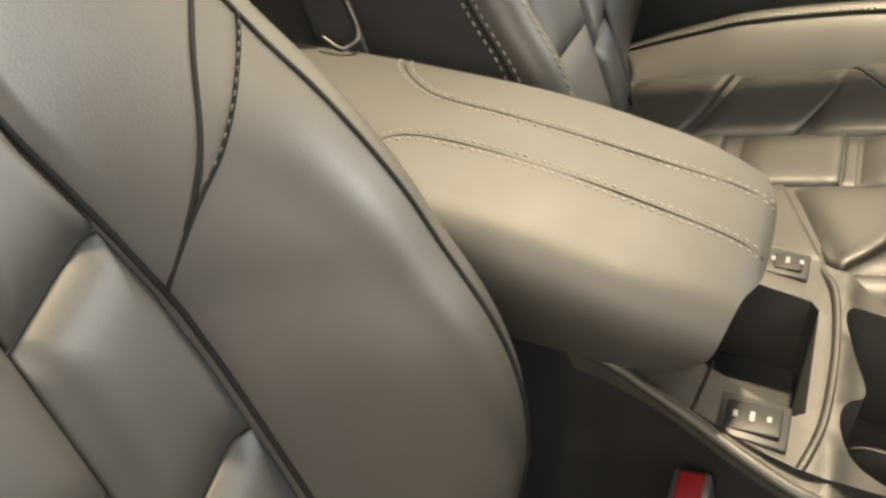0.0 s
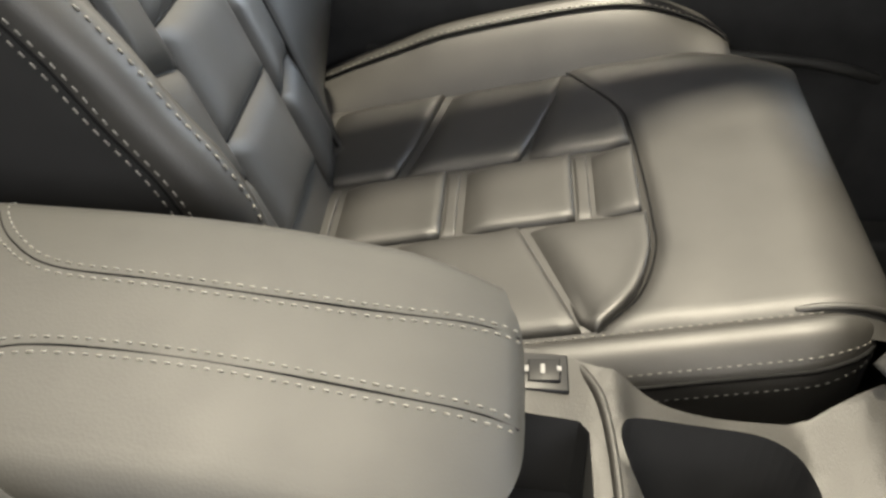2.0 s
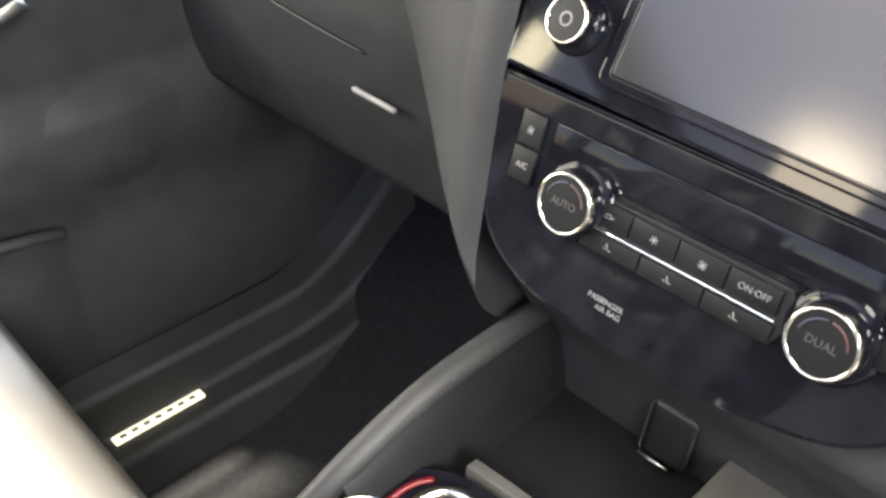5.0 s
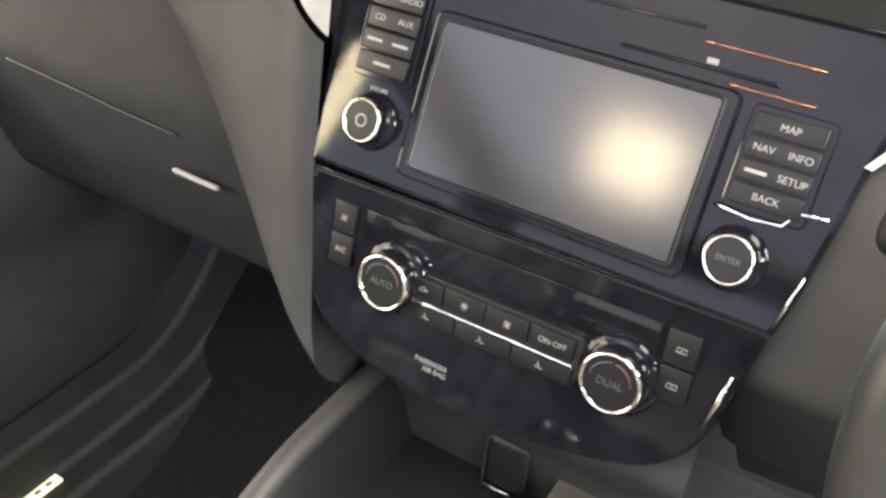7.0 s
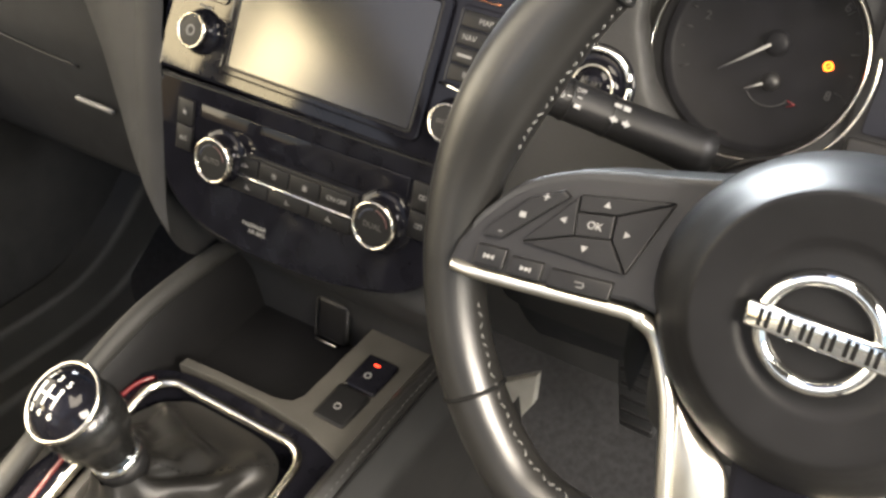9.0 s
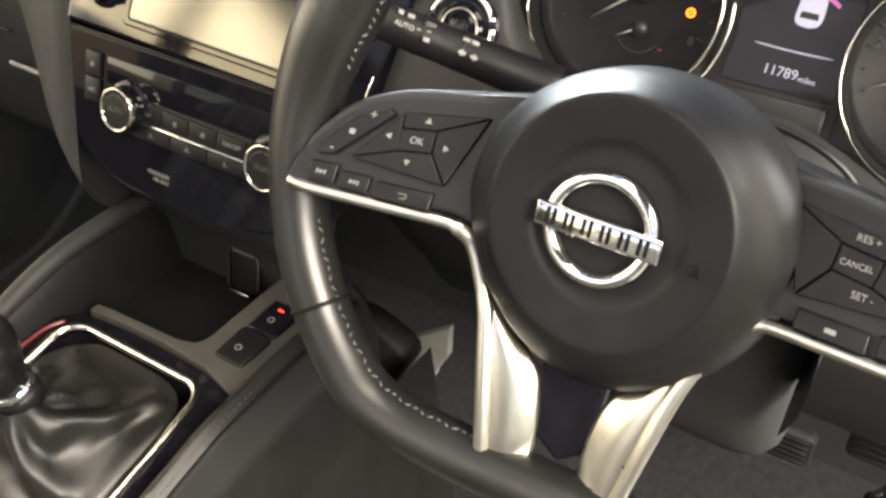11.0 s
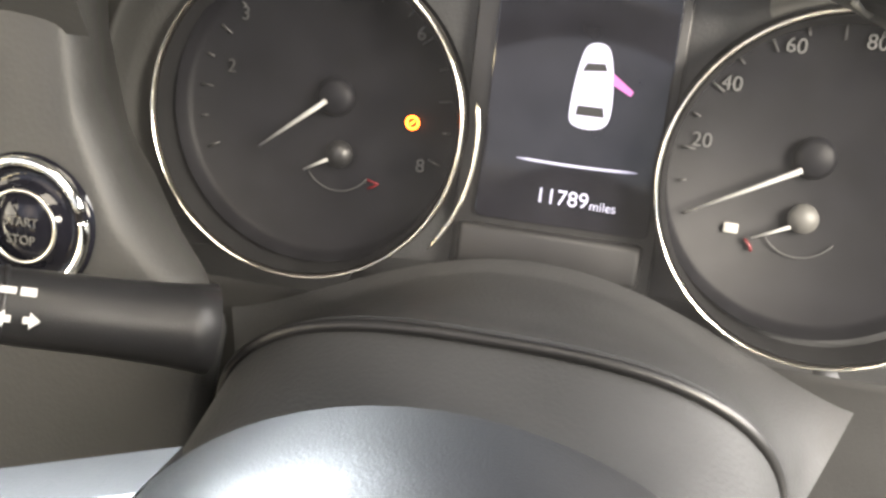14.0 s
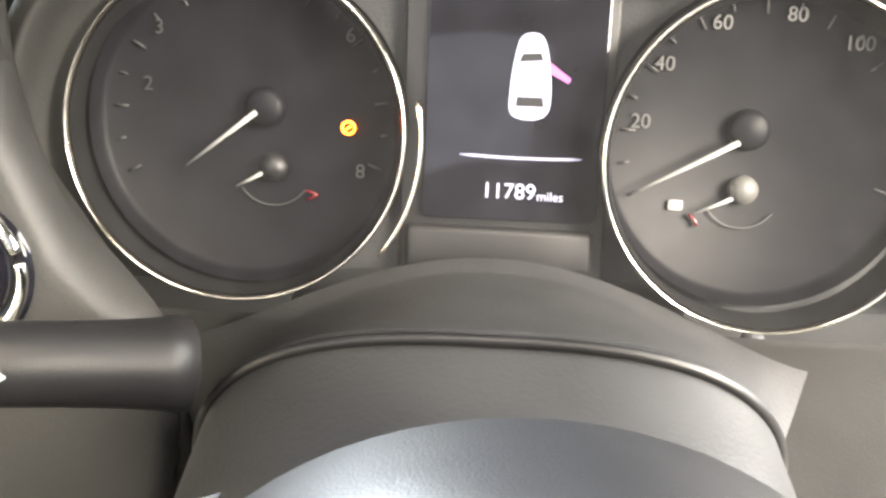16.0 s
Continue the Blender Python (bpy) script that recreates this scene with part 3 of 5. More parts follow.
        if s == 1:
            part("stitching", stitches([skin(u1, v) + Vector((0.001, 0.0, 0.0006)) for v in grid], 0.0007, 0.0045, 0.0028), THREAD, seat)
            part("stitching", stitches([skin(u2, v) + Vector((0.001, 0, 0)) for v in grid], 0.0007, 0.0045, 0.0028), THREAD, seat)
            part("side_seam", tube([skin(0.5 + 0.5 * (0.72 + 0.28 * 0.526), v) + Vector((0.0002, 0, 0)) for v in grid], 0.0012, 6), SEAM, seat)
            part("stitching", stitches([skin(u3, v) + Vector((0.001, 0, 0)) for v in grid], 0.0007, 0.0045, 0.0028), THREAD, seat)
        part("insert_seam", tube([surf(s * between(edges, z), z) + Vector((0, 0.001, 0.0005)) for z in np.linspace(0.2, 0.82, 60)], 0.0019, 6), SEAM, seat)

    def on(x, z, h):
        return surf(x, z, h + 0.002)
    for z1 in [top + pitch * k for k in (-2, -1, 0, 1, 2)]:
        z0, zm = z1 - pitch + 0.001, z1 - 0.09
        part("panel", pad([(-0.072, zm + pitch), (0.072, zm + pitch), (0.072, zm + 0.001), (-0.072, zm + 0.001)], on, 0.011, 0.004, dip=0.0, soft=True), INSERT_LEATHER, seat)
        for s in (1, -1):
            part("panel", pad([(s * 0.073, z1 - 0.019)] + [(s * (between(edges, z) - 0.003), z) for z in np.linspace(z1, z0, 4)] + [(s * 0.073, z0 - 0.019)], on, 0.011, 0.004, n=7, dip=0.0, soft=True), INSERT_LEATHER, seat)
    return surf


passenger_seat = thing("passenger_seat", (-0.447, -0.4, FLOOR), "black leather passenger seat with stuffed panels and pale stitching", "car seat", "front seats")
cushion(passenger_seat, -0.447, 0.0, 0.0)
backrest(passenger_seat, -0.433, -0.050, 1)
driver_seat = thing("driver_seat", (0.385, -0.4, FLOOR), "black leather driver seat with wide smooth side bolsters", "car seat", "front seats")
cushion(driver_seat, 0.385, 0.03, -0.06)
dsurf = backrest(driver_seat, 0.385, 0.0, -1, ((0.17, 0.158), (0.35, 0.156), (0.44, 0.151), (0.475, 0.148), (0.52, 0.138), (0.574, 0.123), (0.65, 0.112), (0.85, 0.105)), 0.118, 0.521)
fold_line = smooth_line([dsurf(x, z) for x, z in ((-0.240, 0.603), (-0.231, 0.5956), (-0.206, 0.5746), (-0.183, 0.546), (-0.1704, 0.5266), (-0.1606, 0.511))], 8)
join_line = smooth_line([dsurf(x, z) for x, z in ((-0.245, 0.580), (-0.231, 0.5714), (-0.206, 0.5556), (-0.187, 0.5394), (-0.1734, 0.526), (-0.161, 0.511), (-0.1476, 0.490), (-0.1465, 0.484))], 8)
part("upper_seam", tube([p + Vector((0, 0.0006, 0.0003)) for p in fold_line], 0.0014, 6), SEAM, driver_seat)
part("rolled_edge", tube([p + Vector((0.0, -0.0006, -0.0030)) for p in fold_line[:34]], 0.0026, 8), LEATHER, driver_seat)
part("upper_seam", tube([p + Vector((0, 0.0006, 0.0003)) for p in join_line], 0.0012, 6), SEAM, driver_seat)
part("stitching", stitches([p + Vector((0, 0.0012, 0.0030)) for p in join_line[:34]], 0.0005, 0.0034, 0.0026), ARM_LEATHER, driver_seat)
buckle = thing("seat_belt_buckle", (0.103, -0.372, 0.2), "red seat belt buckle button in black plastic", "belt buckle")
part("housing", box(pose(0.103, -0.374, 0.285, 12, 6, 0), -0.016, 0.016, -0.012, 0.012, -0.10, 0.02, 0.004), DARK, buckle)
part("release_button", box(pose(0.103, -0.374, 0.285, 12, 6, 0), -0.012, 0.012, -0.008, 0.008, 0.012, 0.023, 0.002), RED, buckle, "red push button")
belt = thing("seat_belt_anchor", (-0.11, -0.69, 0.44), "bright metal belt guide with a dark strap", "seat belt")
part("guide", tube(smooth_line([(-0.12, -0.74, 0.53), (-0.115, -0.715, 0.49), (-0.10, -0.693, 0.463), (-0.085, -0.70, 0.455), (-0.09, -0.72, 0.46)], 6), 0.0022, 8), DARK_STEEL, belt)
part("strap", box(pose(-0.12, -0.74, 0.50, 20, 0, 0), -0.003, 0.003, -0.02, 0.02, -0.18, 0.2, 0.001), DARK, belt)


# ---- armrest and centre console ----
console = thing("centre_console", (-0.015, -0.2, FLOOR), "dark grey plastic centre console with cup holders and gear surround", "centre console")
armrest = thing("armrest", (-0.015, -0.52, 0.33), "black leather padded centre armrest with double pale stitching", "armrest")
ARM_TOP = [(-0.80, 0.452), (-0.70, 0.456), (-0.64, 0.456), (-0.56, 0.454), (-0.50, 0.449), (-0.45, 0.441), (-0.41, 0.434), (-0.385, 0.427), (-0.370, 0.420), (-0.365, 0.412)]
arm_t = [(p.x, p.y) for p in smooth_line([(a, b, 0) for a, b in ARM_TOP], 6)]


def arm(u, v):
    """u goes over the armrest from its left lower edge to its right one, v from the back to the front."""
    s = (u - 0.5) * 2
    a = abs(s)
    sign = 1 if s > 0 else -1
    q = min(max((a - 0.6) / 0.2, 0.0), 1.0)
    k = max(0.0, (a - 0.8) / 0.2)
    y_front = -0.365 - 0.008 * min(a / 0.6, 1.0) ** 4 - 0.010 * q - 0.024 * k
    y = -0.80 + (y_front + 0.80) * v ** 0.8
    half = 0.104 - 0.012 * step(-0.44, -0.365, y)
    zt, rad = between(arm_t, y), 0.030
    if a < 0.6:
        x, z = a / 0.6 * (half - rad), zt - 0.006 * (a / 0.6) ** 2
    elif a < 0.8:
        x, z = half - rad + rad * math.sin(q * math.pi / 2), zt - 0.006 - rad * (1 - math.cos(q * math.pi / 2))
    else:
        z0 = zt - 0.006 - rad
        x, z = half - 0.034 * k ** 1.5, z0 + (0.343 - z0) * k
    return Vector((-0.013 + sign * x, y, z))


part("padded_lid", sheet(arm, 64, 70), ARM_LEATHER, armrest)
part("lid_front", sheet(lambda u, v: arm(u, 1).lerp(Vector((-0.013 + (u - 0.5) * 0.10, -0.404, 0.374)), v * 0.98), 64, 6), ARM_LEATHER, armrest)
part("lid_base", box(I4, -0.078, 0.050, -0.80, -0.43, 0.335, 0.362, 0.006), DARK, armrest)


def arm_top(x, y):
    half = 0.104 - 0.012 * step(-0.44, -0.365, y)
    d = abs(x + 0.013)
    k = min(1.0, d / (half - 0.030))
    q = min(1.0, max(0.0, (d - half + 0.030) / 0.030))
    return Vector((x, y, between(arm_t, y) - 0.006 * k * k - 0.030 * (1 - math.sqrt(1 - q * q))))


seam_left = smooth_line([arm_top(x, y) for x, y in ((-0.105, -0.654), (-0.086, -0.648), (-0.060, -0.628), (-0.042, -0.600), (-0.038, -0.55), (-0.037, -0.49), (-0.041, -0.43), (-0.047, -0.39), (-0.050, -0.368))], 10)
seam_right = smooth_line([arm_top(x, y) for x, y in ((0.068, -0.640), (0.050, -0.630), (0.028, -0.616), (0.014, -0.596), (0.011, -0.55), (0.012, -0.478), (0.013, -0.42), (0.012, -0.385), (0.012, -0.368))], 10)
for line in (seam_left, seam_right):
    part("seam", tube([p + Vector((0, 0, 0.0002)) for p in line], 0.0005, 6), SEAM, armrest)
    for off in (-0.0046, 0.0046):
        way = [(b - a).normalized().cross(Vector((0, 0, 1))) for a, b in zip(line, line[1:])]
        part("stitching", stitches([arm_top(*(p + w * off).xy) + Vector((0, 0, 0.0003)) for p, w in zip(line, way + way[-1:])], 0.0005, 0.0030, 0.0024), THREAD, armrest)


def con_top(x, y):
    return between([(-0.8, 0.338), (-0.40, 0.336), (-0.30, 0.328), (-0.24, 0.318), (-0.19, 0.315), (-0.155, 0.328), (-0.13, 0.350)], y) + 0.004 * math.exp(-((y + 0.305) / 0.008) ** 2)


def circle(cx, cy, r, n=28, sx=1.0):
    return [(cx + r * sx * math.cos(k * math.tau / n), cy + r * math.sin(k * math.tau / n)) for k in range(n)]


outer = [(p.x, p.y) for p in smooth_line([(-0.110, -0.50, 0), (-0.126, -0.47, 0), (-0.130, -0.36, 0), (-0.116, -0.305, 0), (-0.095, -0.27, 0), (-0.094, -0.20, 0), (-0.100, -0.135, 0), (0.09, -0.135, 0), (0.096, -0.20, 0), (0.100, -0.26, 0), (0.106, -0.312, 0), (0.095, -0.348, 0), (0.077, -0.385, 0), (0.061, -0.422, 0), (0.052, -0.452, 0), (0.046, -0.485, 0), (0.030, -0.50, 0)], 5, True)]
CUPS = [(-0.067, -0.304), (-0.081, -0.295), (-0.084, -0.266), (-0.084, -0.222), (-0.071, -0.199), (-0.045, -0.191), (-0.028, -0.194), (-0.012, -0.204), (0.001, -0.226), (0.007, -0.238), (0.011, -0.228), (0.011, -0.212),
        (0.017, -0.194), (0.032, -0.177), (0.052, -0.173), (0.070, -0.183), (0.078, -0.204), (0.074, -0.226), (0.069, -0.237), (0.074, -0.250), (0.076, -0.270), (0.068, -0.290), (0.050, -0.301), (0.032, -0.302), (0.018, -0.297), (0.007, -0.288), (-0.007, -0.289), (-0.028, -0.296), (-0.048, -0.302)]
holes = [([(-0.078, -0.40), (-0.074, -0.328), (-0.066, -0.322), (0.040, -0.322), (0.046, -0.328), (0.040, -0.350), (0.026, -0.385), (0.016, -0.41), (-0.074, -0.41)], 0.085),
         ([(p.x, p.y) for p in smooth_line([(x, y, 0) for x, y in CUPS], 4, True)], 0.10)]
# Hole walls and floors get the darker material, which paints in their shade.
part("top_plate", pierced(outer, holes, con_top, 0.012), (GRAINED, SHADED_BLACK), console, "coarse-grained dark grey plastic", smooth=False)
part("pocket_lining", box(I4, -0.076, 0.041, -0.428, -0.324, 0.248, 0.262, 0.002), DARK, console)
# The cup walls use the same black, darkened for shade in the recess.
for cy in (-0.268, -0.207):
    part("cup_holder_wall", lathe(Matrix.Translation((0, 0, 0.222)), 0.042, cy, [(0.0310, 0), (0.0330, 0.060), (0.0350, 0.062), (0.0350, 0.0)], 36), SHADED_BLACK, console)
    part("cup_holder_ring", tube([(x, y, 0.284) for x, y in circle(0.042, cy, 0.0340, 36)], 0.0014, 6, True), DARK_STEEL, console)
part("cup_holder_floor", lathe(Matrix.Translation((0, 0, 0.235)), 0.042, -0.268, [(0, 0), (0.034, 0), (0.034, 0.003), (0.0, 0.003)], 24), GREY_TRIM, console)
part("panel_joint", tube([(0.020, -0.3828, con_top(0, -0.383)), (0.045, -0.385, con_top(0, -0.385)), (0.069, -0.3876, con_top(0, -0.388))], 0.0013, 6), SEAM, console)
part("crossbar_edge", tube(smooth_line([(-0.122, -0.327, 0.327), (-0.09, -0.314, 0.332), (-0.03, -0.309, 0.332), (0.04, -0.311, 0.332), (0.080, -0.319, 0.331), (0.100, -0.327, 0.323)], 6), 0.0034, 8, flat=0.7), GRAINED, console)
for x0, x1, ya, yb in ((0.046, 0.077, -0.372, -0.333), (-0.122, -0.097, -0.362, -0.336)):
    part("heater_switch_bezel", box(I4, x0 - 0.003, x1 + 0.003, ya - 0.003, yb + 0.003, 0.322, 0.3338, 0.0012), SOFT_BLACK, console)
    key = part("heater_switch", box(Matrix.Translation((0, 0, 0.3325)) @ pose((x0 + x1) / 2, (ya + yb) / 2, 0, 5, 0, 0), (x0 - x1) / 2 + 0.003, (x1 - x0) / 2 - 0.003, (ya - yb) / 2 + 0.004, (yb - ya) / 2 - 0.002, -0.004, 0.003, 0.001), BUTTON, console)
    for dy, w in ((-0.010, 0.0026), (0.0, 0.0040), (0.010, 0.0022)):
        part("switch_mark", box(Matrix.Translation(((x0 + x1) / 2, (ya + yb) / 2 + dy, 0.3357 + 0.0875 * dy)), -w, w, -0.0014, 0.0014, 0, 0.0006, 0.0003), PRINT, key, smooth=False)


def wall_line(y, s):
    """Where the console's side wall stands, under the edge of its top."""
    if s > 0:
        return 0.094 - 0.045 * (1 - step(0.36, 0.52, (y + 0.80) / 0.95))
    return between([(-0.80, -0.120), (-0.47, -0.124), (-0.36, -0.128), (-0.305, -0.115), (-0.27, -0.0945), (-0.20, -0.0935), (-0.14, -0.099), (-0.10, -0.120), (0.2, -0.120)], y)


def wall_top(y, s):
    z = 0.335 + 0.08 * step(0.68, 0.95, (y + 0.80) / 0.95)
    return min(z, con_top(0, y) - 0.007) if s < 0 and y < -0.13 else z


for s in (-1, 1):
    part("side_wall", sheet(lambda u, v: (wall_line(-0.80 + 0.95 * u, s) + s * 0.03 * v, -0.80 + 0.95 * u, wall_top(-0.80 + 0.95 * u, s) * (1 - v) + (FLOOR + 0.02) * v), 60, 10), SOFT_BLACK, console)
part("side_edge", tube(smooth_line([(0.046, -0.56, 0.366), (0.052, -0.46, 0.345), (0.063, -0.42, 0.339), (0.079, -0.384, 0.336), (0.097, -0.347, 0.333), (0.108, -0.312, 0.330), (0.103, -0.26, 0.323), (0.098, -0.18, 0.322)], 6), 0.004, 8), GRAINED, console)

# gear surround
GZ = lambda y: between([(-0.15, 0.350), (-0.08, 0.378), (0.0, 0.398), (0.08, 0.404), (0.2, 0.408)], y)
outer = [(p.x, p.y) for p in smooth_line([(-0.108, -0.14, 0), (-0.108, -0.05, 0), (-0.105, 0.015, 0), (-0.090, 0.038, 0), (-0.060, 0.0475, 0), (0.005, 0.0495, 0), (0.076, 0.0435, 0), (0.092, 0.020, 0), (0.096, -0.14, 0)], 5, True)]
hole = round_rect(-0.081, 0.068, -0.125, 0.032, 0.02)
part("gear_surround", pierced(outer, [(hole, 0.03)], lambda x, y: GZ(y) + 0.002, 0.05), GLOSS, console, "gloss black gear surround", smooth=False)
part("gear_frame", tube([(x, y, GZ(y) + 0.004) for x, y in round_rect(-0.082, 0.069, -0.127, 0.034, 0.022, 8)], 0.0042, 10, True, flat=0.8), BEZEL, console, "bright chrome frame")
part("red_strip", tube(smooth_line([(-0.092, -0.12, GZ(-0.12) + 0.004), (-0.096, -0.05, GZ(-0.05) + 0.004), (-0.095, 0.008, GZ(0.01) + 0.004), (-0.088, 0.030, GZ(0.03) + 0.003)], 6), 0.0022, 8), RED, console, "dark red trim strip")
part("left_rail", tube(smooth_line([(-0.112, -0.145, 0.345), (-0.120, -0.12, 0.368), (-0.121, -0.06, 0.396), (-0.119, 0.0, 0.424), (-0.117, 0.055, 0.442), (-0.116, 0.115, 0.447), (-0.122, 0.17, 0.44)], 6), [0.009] * 37, 12), DASH, console)
part("right_rail", sheet(lambda u, v: Vector((between([(0, 0.090), (0.25, 0.100), (0.5, 0.112), (0.75, 0.124), (1, 0.132)], v), -0.16 + 0.34 * u, GZ(-0.16 + 0.34 * u) + between([(0, -0.004), (0.12, 0.014), (0.3, 0.020), (0.5, 0.012), (0.75, -0.02), (1, -0.11)], v))), 30, 24), WHEEL_LEATHER, console, "padded black leather knee pad")
part("rail_seam", tube([(0.113, y, GZ(y) + 0.0125) for y in np.linspace(-0.15, 0.17, 20)], 0.0014, 6), SEAM, console)
part("stitching", stitches([(0.1085, y, GZ(y) + 0.0165) for y in np.linspace(-0.15, 0.17, 60)], 0.0004, 0.0032, 0.0024), WHEEL_THREAD, console)
part("knee_panel", sheet(lambda u, v: Vector((0.130 + 0.05 * v, -0.20 + 0.46 * u, GZ(-0.16 + 0.34 * u) - 0.10 - 0.30 * v)), 10, 10), WHEEL_LEATHER, console)
# tray in front of the gear lever
strip = [(-0.080, 0.050), (-0.04, 0.0535), (0.0, 0.0545), (0.05, 0.051), (0.094, 0.038), (0.100, 0.175), (0.027, 0.175), (0.0285, 0.078), (0.024, 0.068), (0.010, 0.0635), (-0.05, 0.0605), (-0.080, 0.059)]
part("tray_surround", prism(Matrix.Translation((0, 0, 0.406)), strip, -0.040, 0, 0.0012), TRAY, console, "pale grey tray surround", smooth=False)
part("tray_mat", box(I4, -0.112, 0.036, 0.045, 0.185, 0.360, 0.372, 0.002), SOFT_BLACK, console)
part("rail_side", sheet(lambda u, v: Vector((-0.117 + between([(0, 0), (0.2, 0.007), (0.5, 0.012), (1, 0.016)], v) + 0.012 * v * (1 - u), -0.02 + 0.20 * u, (0.410 + between([(0, 0.014), (0.3, 0.030), (0.55, 0.037), (0.8, 0.038), (1, 0.034)], u)) * (1 - v) + 0.366 * v)), 20, 10), SOFT_BLACK, console)
part("socket_cover", box(pose(-0.012, 0.168, 0.400, 80, 0, 0), -0.016, 0.016, -0.021, 0.021, -0.004, 0.004, 0.004), SOFT_BLACK, console)
part("socket_lip", tube([(-0.029, 0.161, 0.3765), (-0.018, 0.1605, 0.3765), (-0.006, 0.161, 0.3765)], 0.0010, 6), SATIN, console, "bright lip under the socket cover")
part("socket_rim", tube([pose(-0.012, 0.164, 0.400, 80, 0, 0) @ Vector((x, y, 0.0)) for x, y in round_rect(-0.017, 0.017, -0.022, 0.022, 0.007)[3:15]], 0.0008, 6), DASH, console)
for y0, lit in ((0.124, True), (0.084, False)):
    b = part("console_switch", box(pose(0.060, y0, 0.4045, 4, 0, 0), -0.014, 0.016, -0.019, 0.019, -0.004, 0.005, 0.003), GLOSS if lit else BUTTON, console)
    part("switch_mark", lathe(pose(0.060, y0 - 0.004, 0.4098, 4, 0, 0), 0, 0, [(0.0022, 0), (0.0032, 0), (0.0032, 0.0005), (0.0022, 0.0005), (0.0022, 0)], 18), PRINT, b)
    if lit:
        part("switch_lamp", box(pose(0.060, y0 + 0.009, 0.4100, 4, 0, 0), -0.0026, 0.0026, -0.0007, 0.0007, 0, 0.0008, 0), REDLIGHT, b, "small lit red lamp", smooth=False)

gear = thing("gear_lever", (0.0, -0.08, 0.39), "manual gear lever with a chrome-topped black knob and leather boot", "gear lever")
HEAD = Vector((-0.004, -0.0890, 0.5185))
NECK = Vector((-0.006, -0.072, 0.462))


def boot(u, v):
    a = u * math.tau
    k = (1 - v)
    ex, ey = 0.074 * (abs(math.cos(a)) ** 0.5) * (1 if math.cos(a) > 0 else -1), 0.079 * (abs(math.sin(a)) ** 0.5) * (1 if math.sin(a) > 0 else -1)
    low = Vector((-0.0065 + ex * 0.97, -0.0465 + ey * 0.97, GZ(-0.0465 + ey) - 0.002))
    high = Vector((-0.006 + 0.016 * math.cos(a), -0.071 + 0.016 * math.sin(a), 0.444))
    p = low.lerp(high, v)
    p.z = low.z + (high.z - low.z) * v ** 1.7
    fold = 0.005 * math.sin(6 * a + 9 * v) * math.sin(math.pi * v) + 0.004 * noise.noise((math.cos(a) * 2, math.sin(a) * 2, v * 5))
    return p + Vector((math.cos(a), math.sin(a), 0.6)) * fold


part("boot", sheet(boot, 72, 30, True), BOOT_LEATHER, gear, "creased black leather boot")
part("boot_stitching", stitches([boot(0.13, v) + Vector((0.0, 0, 0.002)) for v in np.linspace(0.02, 0.95, 50)], 0.0007, 0.003, 0.002), SEAM, gear)
stem = (HEAD - NECK).normalized()
side = stem.cross(Vector((0, 1, 0))).normalized()
SM = Matrix(((side.x, stem.cross(side).x, stem.x, NECK.x), (side.y, stem.cross(side).y, stem.y, NECK.y), (side.z, stem.cross(side).z, stem.z, NECK.z), (0, 0, 0, 1)))
part("collar", lathe(SM, 0, 0, [(0, -0.024), (0.0165, -0.024), (0.0178, -0.016), (0.0168, -0.006), (0, -0.006)], 28), SOFT_BLACK, gear)
part("collar_ring", lathe(SM, 0, 0, [(0, -0.006), (0.0170, -0.006), (0.0178, -0.003), (0.0168, 0.001), (0, 0.001)], 28), CHROME, gear, "chrome ring")
part("knob", lathe(SM, 0, 0, [(0, 0.0), (0.0160, 0.0), (0.0170, 0.008), (0.0200, 0.018), (0.0240, 0.030), (0.0262, 0.042), (0.0256, 0.052), (0.0235, 0.060), (0.0150, 0.066), (0, 0.068)], 40), KNOB, gear, "smooth black knob")
look_way = Vector((-0.06, -0.50, 0.86)).normalized()
fx = Vector((1, 0, 0)) - look_way * look_way.x
fx.normalize()
fy = look_way.cross(fx)
FM = Matrix(((fx.x, fy.x, look_way.x, HEAD.x), (fx.y, fy.y, look_way.y, HEAD.y), (fx.z, fy.z, look_way.z, HEAD.z), (0, 0, 0, 1)))
RB = 0.0275
cap_profile = [(RB * math.sin(radians(a)), RB * math.cos(radians(a)) * 0.93) for a in (62, 50, 40, 30, 20, 10, 0)]
cap_profile[-1] = (0, cap_profile[-1][1])
face = part("knob_face", lathe(FM, 0, 0, cap_profile, 40), GLOSS, gear, "gloss black shift pattern disc")
part("knob_rim", lathe(FM, 0, 0, [(RB * 0.925, 0.0095), (RB * 0.965, 0.0104), (RB * 0.955, 0.0124), (RB * 0.925, 0.0132), (RB * 0.885, 0.0128)], 48), BEZEL, gear, "polished chrome rim")


def mark_height(x, y):
    return 0.93 * math.sqrt(max(0.0, RB * RB - x * x - y * y)) + 0.0001


for x in (-0.0075, 0.0, 0.0075):
    part("shift_mark", tube([FM @ Vector((x, y, mark_height(x, y))) for y in (-0.0065, -0.003, 0.0, 0.003, 0.0065)], 0.0008, 5), KNOB_PRINT, face)
part("shift_mark", tube([FM @ Vector((x, 0, mark_height(x, 0))) for x in (-0.0075, -0.004, 0.0, 0.004, 0.0075)], 0.0008, 5), KNOB_PRINT, face)
for k, (x, y) in enumerate(((-0.0080, 0.0105), (0, 0.0112), (0.0080, 0.0105), (-0.0080, -0.0105), (0, -0.0112), (0.0080, -0.0105))):
    words("135246"[k], 0.0062, FM @ Matrix.Translation((x, y, mark_height(x, y))) @ pose(0, 0, 0, -math.degrees(y / RB), math.degrees(x / RB), 0), KNOB_PRINT, face, "number")


